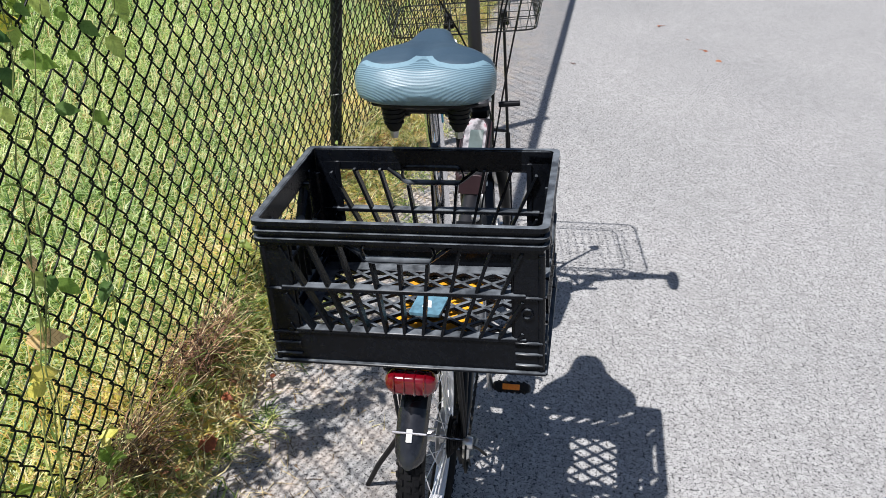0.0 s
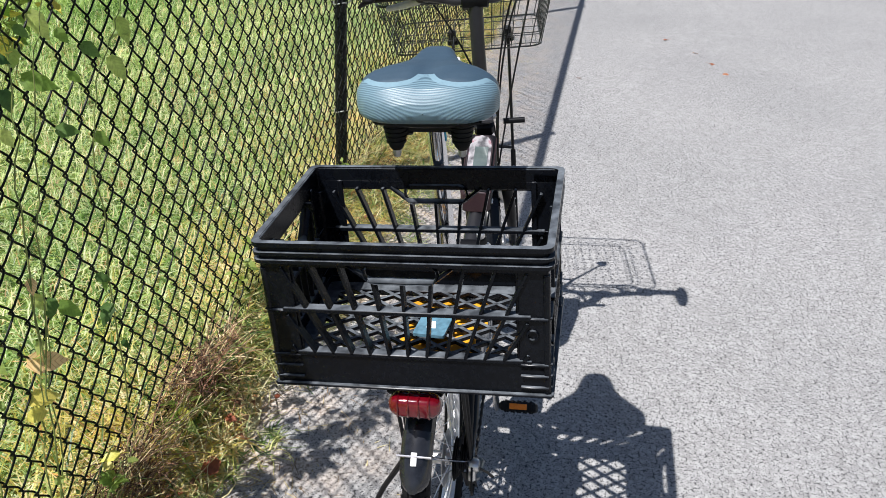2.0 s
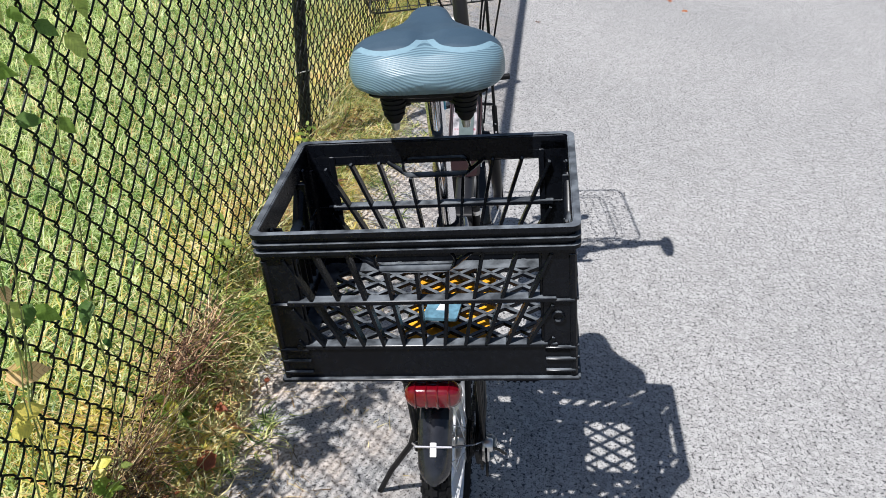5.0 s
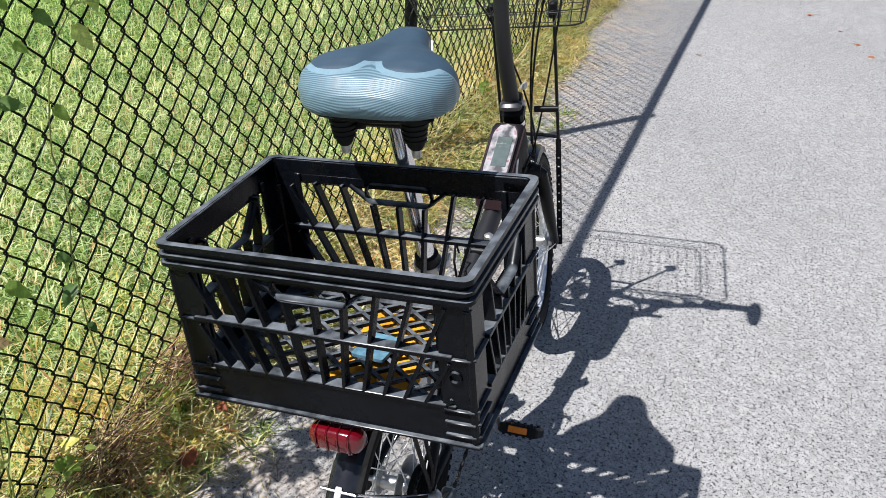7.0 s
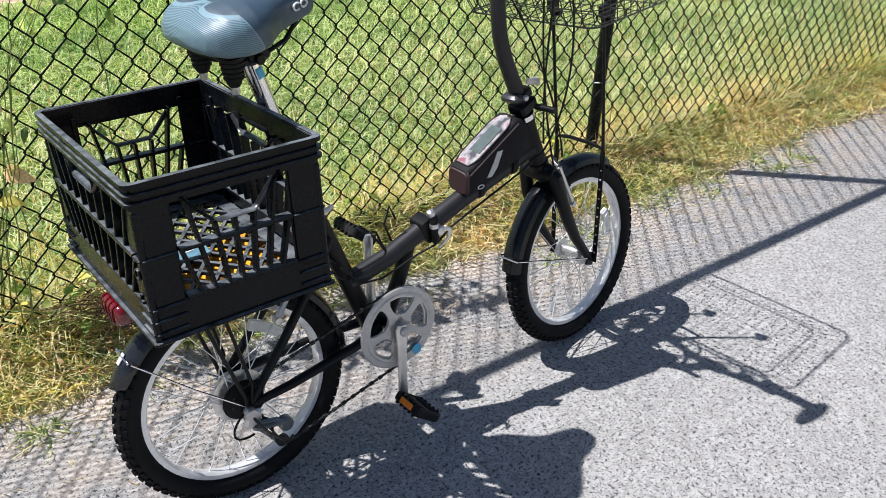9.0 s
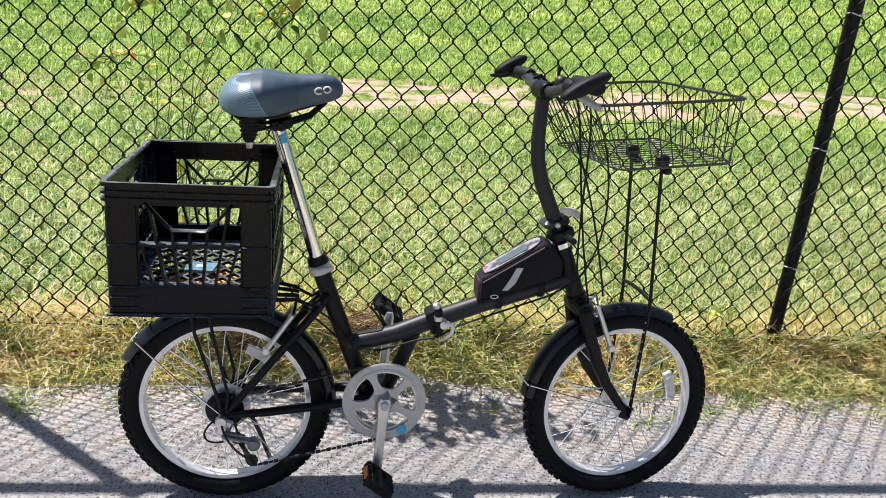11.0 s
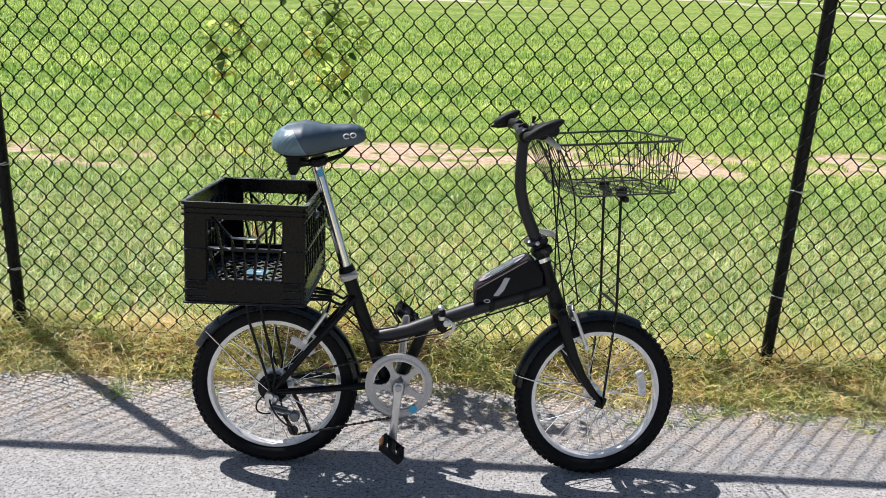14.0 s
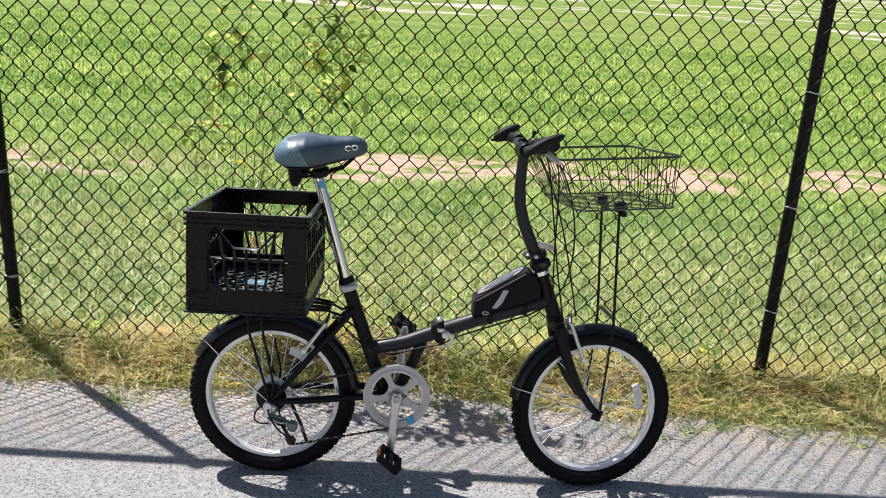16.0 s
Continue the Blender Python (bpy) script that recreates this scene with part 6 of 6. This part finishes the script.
blades("far_lawn_grass", x, y, lawn_z(y), r.uniform(0.03, 0.07, n) * (0.6 + 0.8 * wave(x, y, 0.6, 2)), r.uniform(0.010, 0.02, n), r.uniform(0.2, 1.4, n), LAWN_BLADE, "mown lawn farther off", "grass", seed=5)
x, y, r = scatter(60000, -3.5, 8.0, 0.80, 3.2, 12)
keep = r.random(len(x)) < np.clip(1.3 - 0.38 * y, 0.08, 1) * (0.35 + 0.9 * wave(x, y, 1.1, 4))
x, y = x[keep], y[keep]
n = len(x)
# long golden grass standing behind the fence
gx, gy, r2 = scatter(9000, -2.6, 4.5, 0.76, 1.25, 44)
gk = r2.random(len(gx)) < np.clip((wave(gx, gy, 1.3, 3) - 0.5) * 1.6 + 0.3 * np.exp(-((gx - 0.5) / 0.45) ** 2), 0.02, 0.7) * np.exp(-((gy - 0.78) / 0.28) ** 2)
gx, gy = gx[gk], gy[gk]
k = len(gx)
curls("golden_grass", gx, gy, lawn_z(gy), r2.uniform(0.06, 0.2, k), r2.uniform(0.12, 0.32, k), r2.uniform(0.0025, 0.005, k), r2.uniform(-1.6, 1.6, k), r2.uniform(0.3, 0.8, k), GOLD_BLADE, "long golden grass stalks standing behind the fence", seed=45)
blades("dry_lawn_grass", x, y, lawn_z(y), r.uniform(0.04, 0.09, n), r.uniform(0.003, 0.0055, n), r.uniform(0.3, 1.5, n), DRY_BLADE, "dry straw among the lawn behind the fence", "grass", seed=13)
# longer grass along both sides of the fence
def edges(x):
    return np.array([edge_y(q) for q in x])


x, y, r = scatter(80000, -3.2, 7.5, 0.40, 1.15, 6)
d = np.abs(y - (fence_y(x) - 0.03))
keep = (r.random(len(x)) < np.exp(-(d / 0.22) ** 2) * (0.25 + 0.75 * wave(x, y, 1.6))) & (y > edges(x) - 0.01 + 0.06 * wave(x, y, 3))
keep &= r.random(len(x)) > 0.75 * np.exp(-((x - 0.35) / 0.14) ** 4 - ((y - 0.64) / 0.09) ** 4) + 0.75 * np.exp(-((x + 0.04) / 0.12) ** 4 - ((y - 0.64) / 0.09) ** 4)
x, y, d = x[keep], y[keep], d[keep]
n = len(x)
pick = r.random(n) < 0.36 + 1.0 * (wave(x, y, 1.6, 2) - 0.5)
h = r.uniform(0.04, 0.13, n) * np.exp(-(d / 0.16) ** 2) * (0.5 + 0.9 * wave(x, y, 2.7, 8)) + 0.03 + r.uniform(0.0, 0.12, n) * np.exp(-((y - fence_y(x) - 0.01) / 0.06) ** 2)
for sel, mat, nm, lab in ((pick, DRY_BLADE, "dry_verge_grass", "dry straw-coloured grass along the fence foot"), (~pick, GREEN_BLADE, "green_verge_grass", "long yellowing green grass along the fence foot")):
    k = sel.sum()
    curls(nm, x[sel], y[sel], lawn_z(y[sel]), h[sel] * r.uniform(0.6, 1.5, k), h[sel] * 1.5, r.uniform(0.003, 0.0065, k), r.uniform(-3.0, 3.0, k), r.uniform(0.35, 1.0, k), mat, lab, seed=7)
# low curled grass between path and fence, thinning out over the path's edge
x, y, r = scatter(90000, -3.2, 7.5, 0.10, 0.85, 8)
keep = r.random(len(x)) < np.clip((y - edges(x) + 0.03 + 0.12 * (wave(x, y, 2.9, 4) - 0.5)) / 0.12, 0.0, 1) * (0.25 + 0.8 * wave(x, y, 2.1, 1)) * (1 - 0.7 * np.exp(-((x - 0.35) / 0.13) ** 4 - ((y - 0.65) / 0.08) ** 4)) * (1 - 0.7 * np.exp(-((x + 0.04) / 0.11) ** 4 - ((y - 0.66) / 0.08) ** 4))
x, y = x[keep], y[keep]
n = len(x)
pick = r.random(n) < 0.46 + 1.1 * (wave(x, y, 2.3, 5) - 0.5)
for sel, mat, nm, lab in ((pick, DRY_BLADE, "dry_thatch", "flattened dry grass thatch beside the path"), (~pick, GREEN_BLADE, "low_green_grass", "low curled green grass beside the path")):
    k = sel.sum()
    curls(nm, x[sel], y[sel], r.uniform(0.0, 0.02, k), r.uniform(0.03, 0.1, k), r.uniform(0.015, 0.09, k), r.uniform(0.003, 0.006, k), r.uniform(-3.4, 3.4, k), r.uniform(0.5, 1.1, k), mat, lab, seed=9)
# loose tufts rooted in the crumbling asphalt
rng = random.Random(14)
tx, ty = [], []
for i in range(40):
    cx = rng.uniform(-1.0, 2.6)
    cy = edge_y(cx) - 0.16 * rng.random() ** 1.6
    for j in range(rng.randint(6, 26)):
        tx.append(rng.gauss(cx, 0.022))
        ty.append(rng.gauss(cy, 0.016))
x, y = np.array(tx), np.array(ty)
n = len(x)
curls("path_edge_tufts", x, y, np.zeros(n), r.uniform(0.03, 0.08, n), r.uniform(0.01, 0.05, n), r.uniform(0.0025, 0.0045, n), r.uniform(-2, 2, n), r.uniform(0.5, 1.1, n), GREEN_BLADE, "small grass tufts rooted in the asphalt edge", seed=15)
# pale dry curls lying on top of the mat
x, y, r = scatter(22000, -2.6, 6.0, 0.38, 0.95, 33)
keep = (y > edges(x) + 0.01) & (r.random(len(x)) < (0.25 + 0.75 * wave(x, y, 2.0, 9)) * (1 - 0.75 * np.exp(-((x - 0.35) / 0.13) ** 4) - 0.75 * np.exp(-((x + 0.04) / 0.11) ** 4)))
x, y = x[keep], y[keep]
n = len(x)
pick = r.random(n) < 0.5 + 1.0 * (wave(x, y, 1.4, 7) - 0.5)
for sel, mat, nm, lab in ((pick, DRY_BLADE, "pale_curled_grass", "pale dry curled grass lying on the verge"), (~pick, GOLD_BLADE, "yellow_curled_grass", "yellow curled grass lying on the verge")):
    k = sel.sum()
    top = 0.02 + 0.07 * np.exp(-((y[sel] - fence_y(x[sel])) / 0.13) ** 2)
    curls(nm, x[sel], y[sel], top * r.uniform(0.5, 1.2, k), r.uniform(0.04, 0.11, k), r.uniform(0.01, 0.06, k), r.uniform(0.003, 0.006, k), r.uniform(-3.2, 3.2, k), r.uniform(0.6, 1.2, k), mat, lab, seed=34)
# single long pale straws lying over the verge
x, y, r = scatter(5200, -2.5, 6.0, 0.40, 0.8, 30)
keep = (y > edges(x) + 0.03) & (r.random(len(x)) < 0.2 + 0.75 * wave(x, y, 2.4, 6))
x, y = x[keep], y[keep]
n = len(x)
curls("bent_straw", x, y, lawn_z(y) + 0.01, r.uniform(0.08, 0.24, n), r.uniform(0.06, 0.2, n), r.uniform(0.0018, 0.0032, n), r.uniform(-0.9, 0.9, n), r.uniform(0.5, 1.0, n), DRY_BLADE, "long bent straw stalks in the verge", seed=31)
# bits of dead plant swept on to the asphalt edge
x, y, r = scatter(34000, -2.2, 5.0, -0.12, 0.55, 10)
ed = np.array([edge_y(q) for q in x])
keep = r.random(len(x)) < np.clip(1 - (ed - y) / 0.45, 0.0, 1) ** 2.2 * (0.1 + 1.1 * wave(x, y, 3.7, 3) ** 2)
x, y = x[keep], y[keep]
n = len(x)
blades("plant_litter", x, y, np.full(n, 0.001), r.uniform(0.008, 0.055, n), r.uniform(0.0012, 0.0032, n), r.uniform(2.0, 4.0, n) * 0.4, LITTER, "brown bits of dead grass and leaf on the path edge", "litter", flat=0.08, seed=11)
x, y, r = scatter(4200, -2.0, 5.0, 0.5, 0.95, 20)
keep = (r.random(len(x)) < np.clip((wave(x, y, 3.1, 7) - 0.4) * 2, 0, 0.7)) & (y > np.array([edge_y(q) for q in x]) + 0.01)
x, y = x[keep], y[keep]
n = len(x)
blades("dead_leaf_bits", x, y, r.uniform(0.005, 0.05, n), r.uniform(0.015, 0.035, n), r.uniform(0.008, 0.018, n), r.uniform(0.8, 1.6, n), DEAD_BITS, "rust-brown dead leaf bits caught in the verge grass", "leaf litter", flat=0.4, seed=21)
# heaps of thin dead brown stalks
rng = random.Random(5)
tw_ = Shape()
for cx, cy, sx, count in ((0.35, 0.665, 0.075, 300), (-0.04, 0.67, 0.06, 240), (0.85, 0.62, 0.2, 60), (1.85, 0.62, 0.1, 70), (1.2, 0.62, 0.2, 40), (-0.9, 0.64, 0.3, 60)):
    for i in range(count):
        c = Vector((rng.gauss(cx, sx), rng.gauss(cy, 0.035), rng.uniform(0.0, 0.13 if count > 150 else 0.05)))
        a, l = rng.uniform(0, 6.28), rng.uniform(0.06, 0.24)
        e = c + Vector((math.cos(a) * l, math.sin(a) * l * 0.6, rng.uniform(0.0, 0.55) * l))
        if e.y > fence_y(e.x) - 0.05 and i % 3:
            e.y = fence_y(e.x) - 0.05
        tw_.tube([c, c.lerp(e, 0.5) + Vector((rng.uniform(-1, 1), rng.uniform(-1, 1), 0.6)) * 0.014, e], [0.0015, 0.0012, 0.0006], 4)
solid("dead_twigs", tw_, TWIG, "tangle of thin dead brown stalks at the fence foot", "twigs", "stuff")
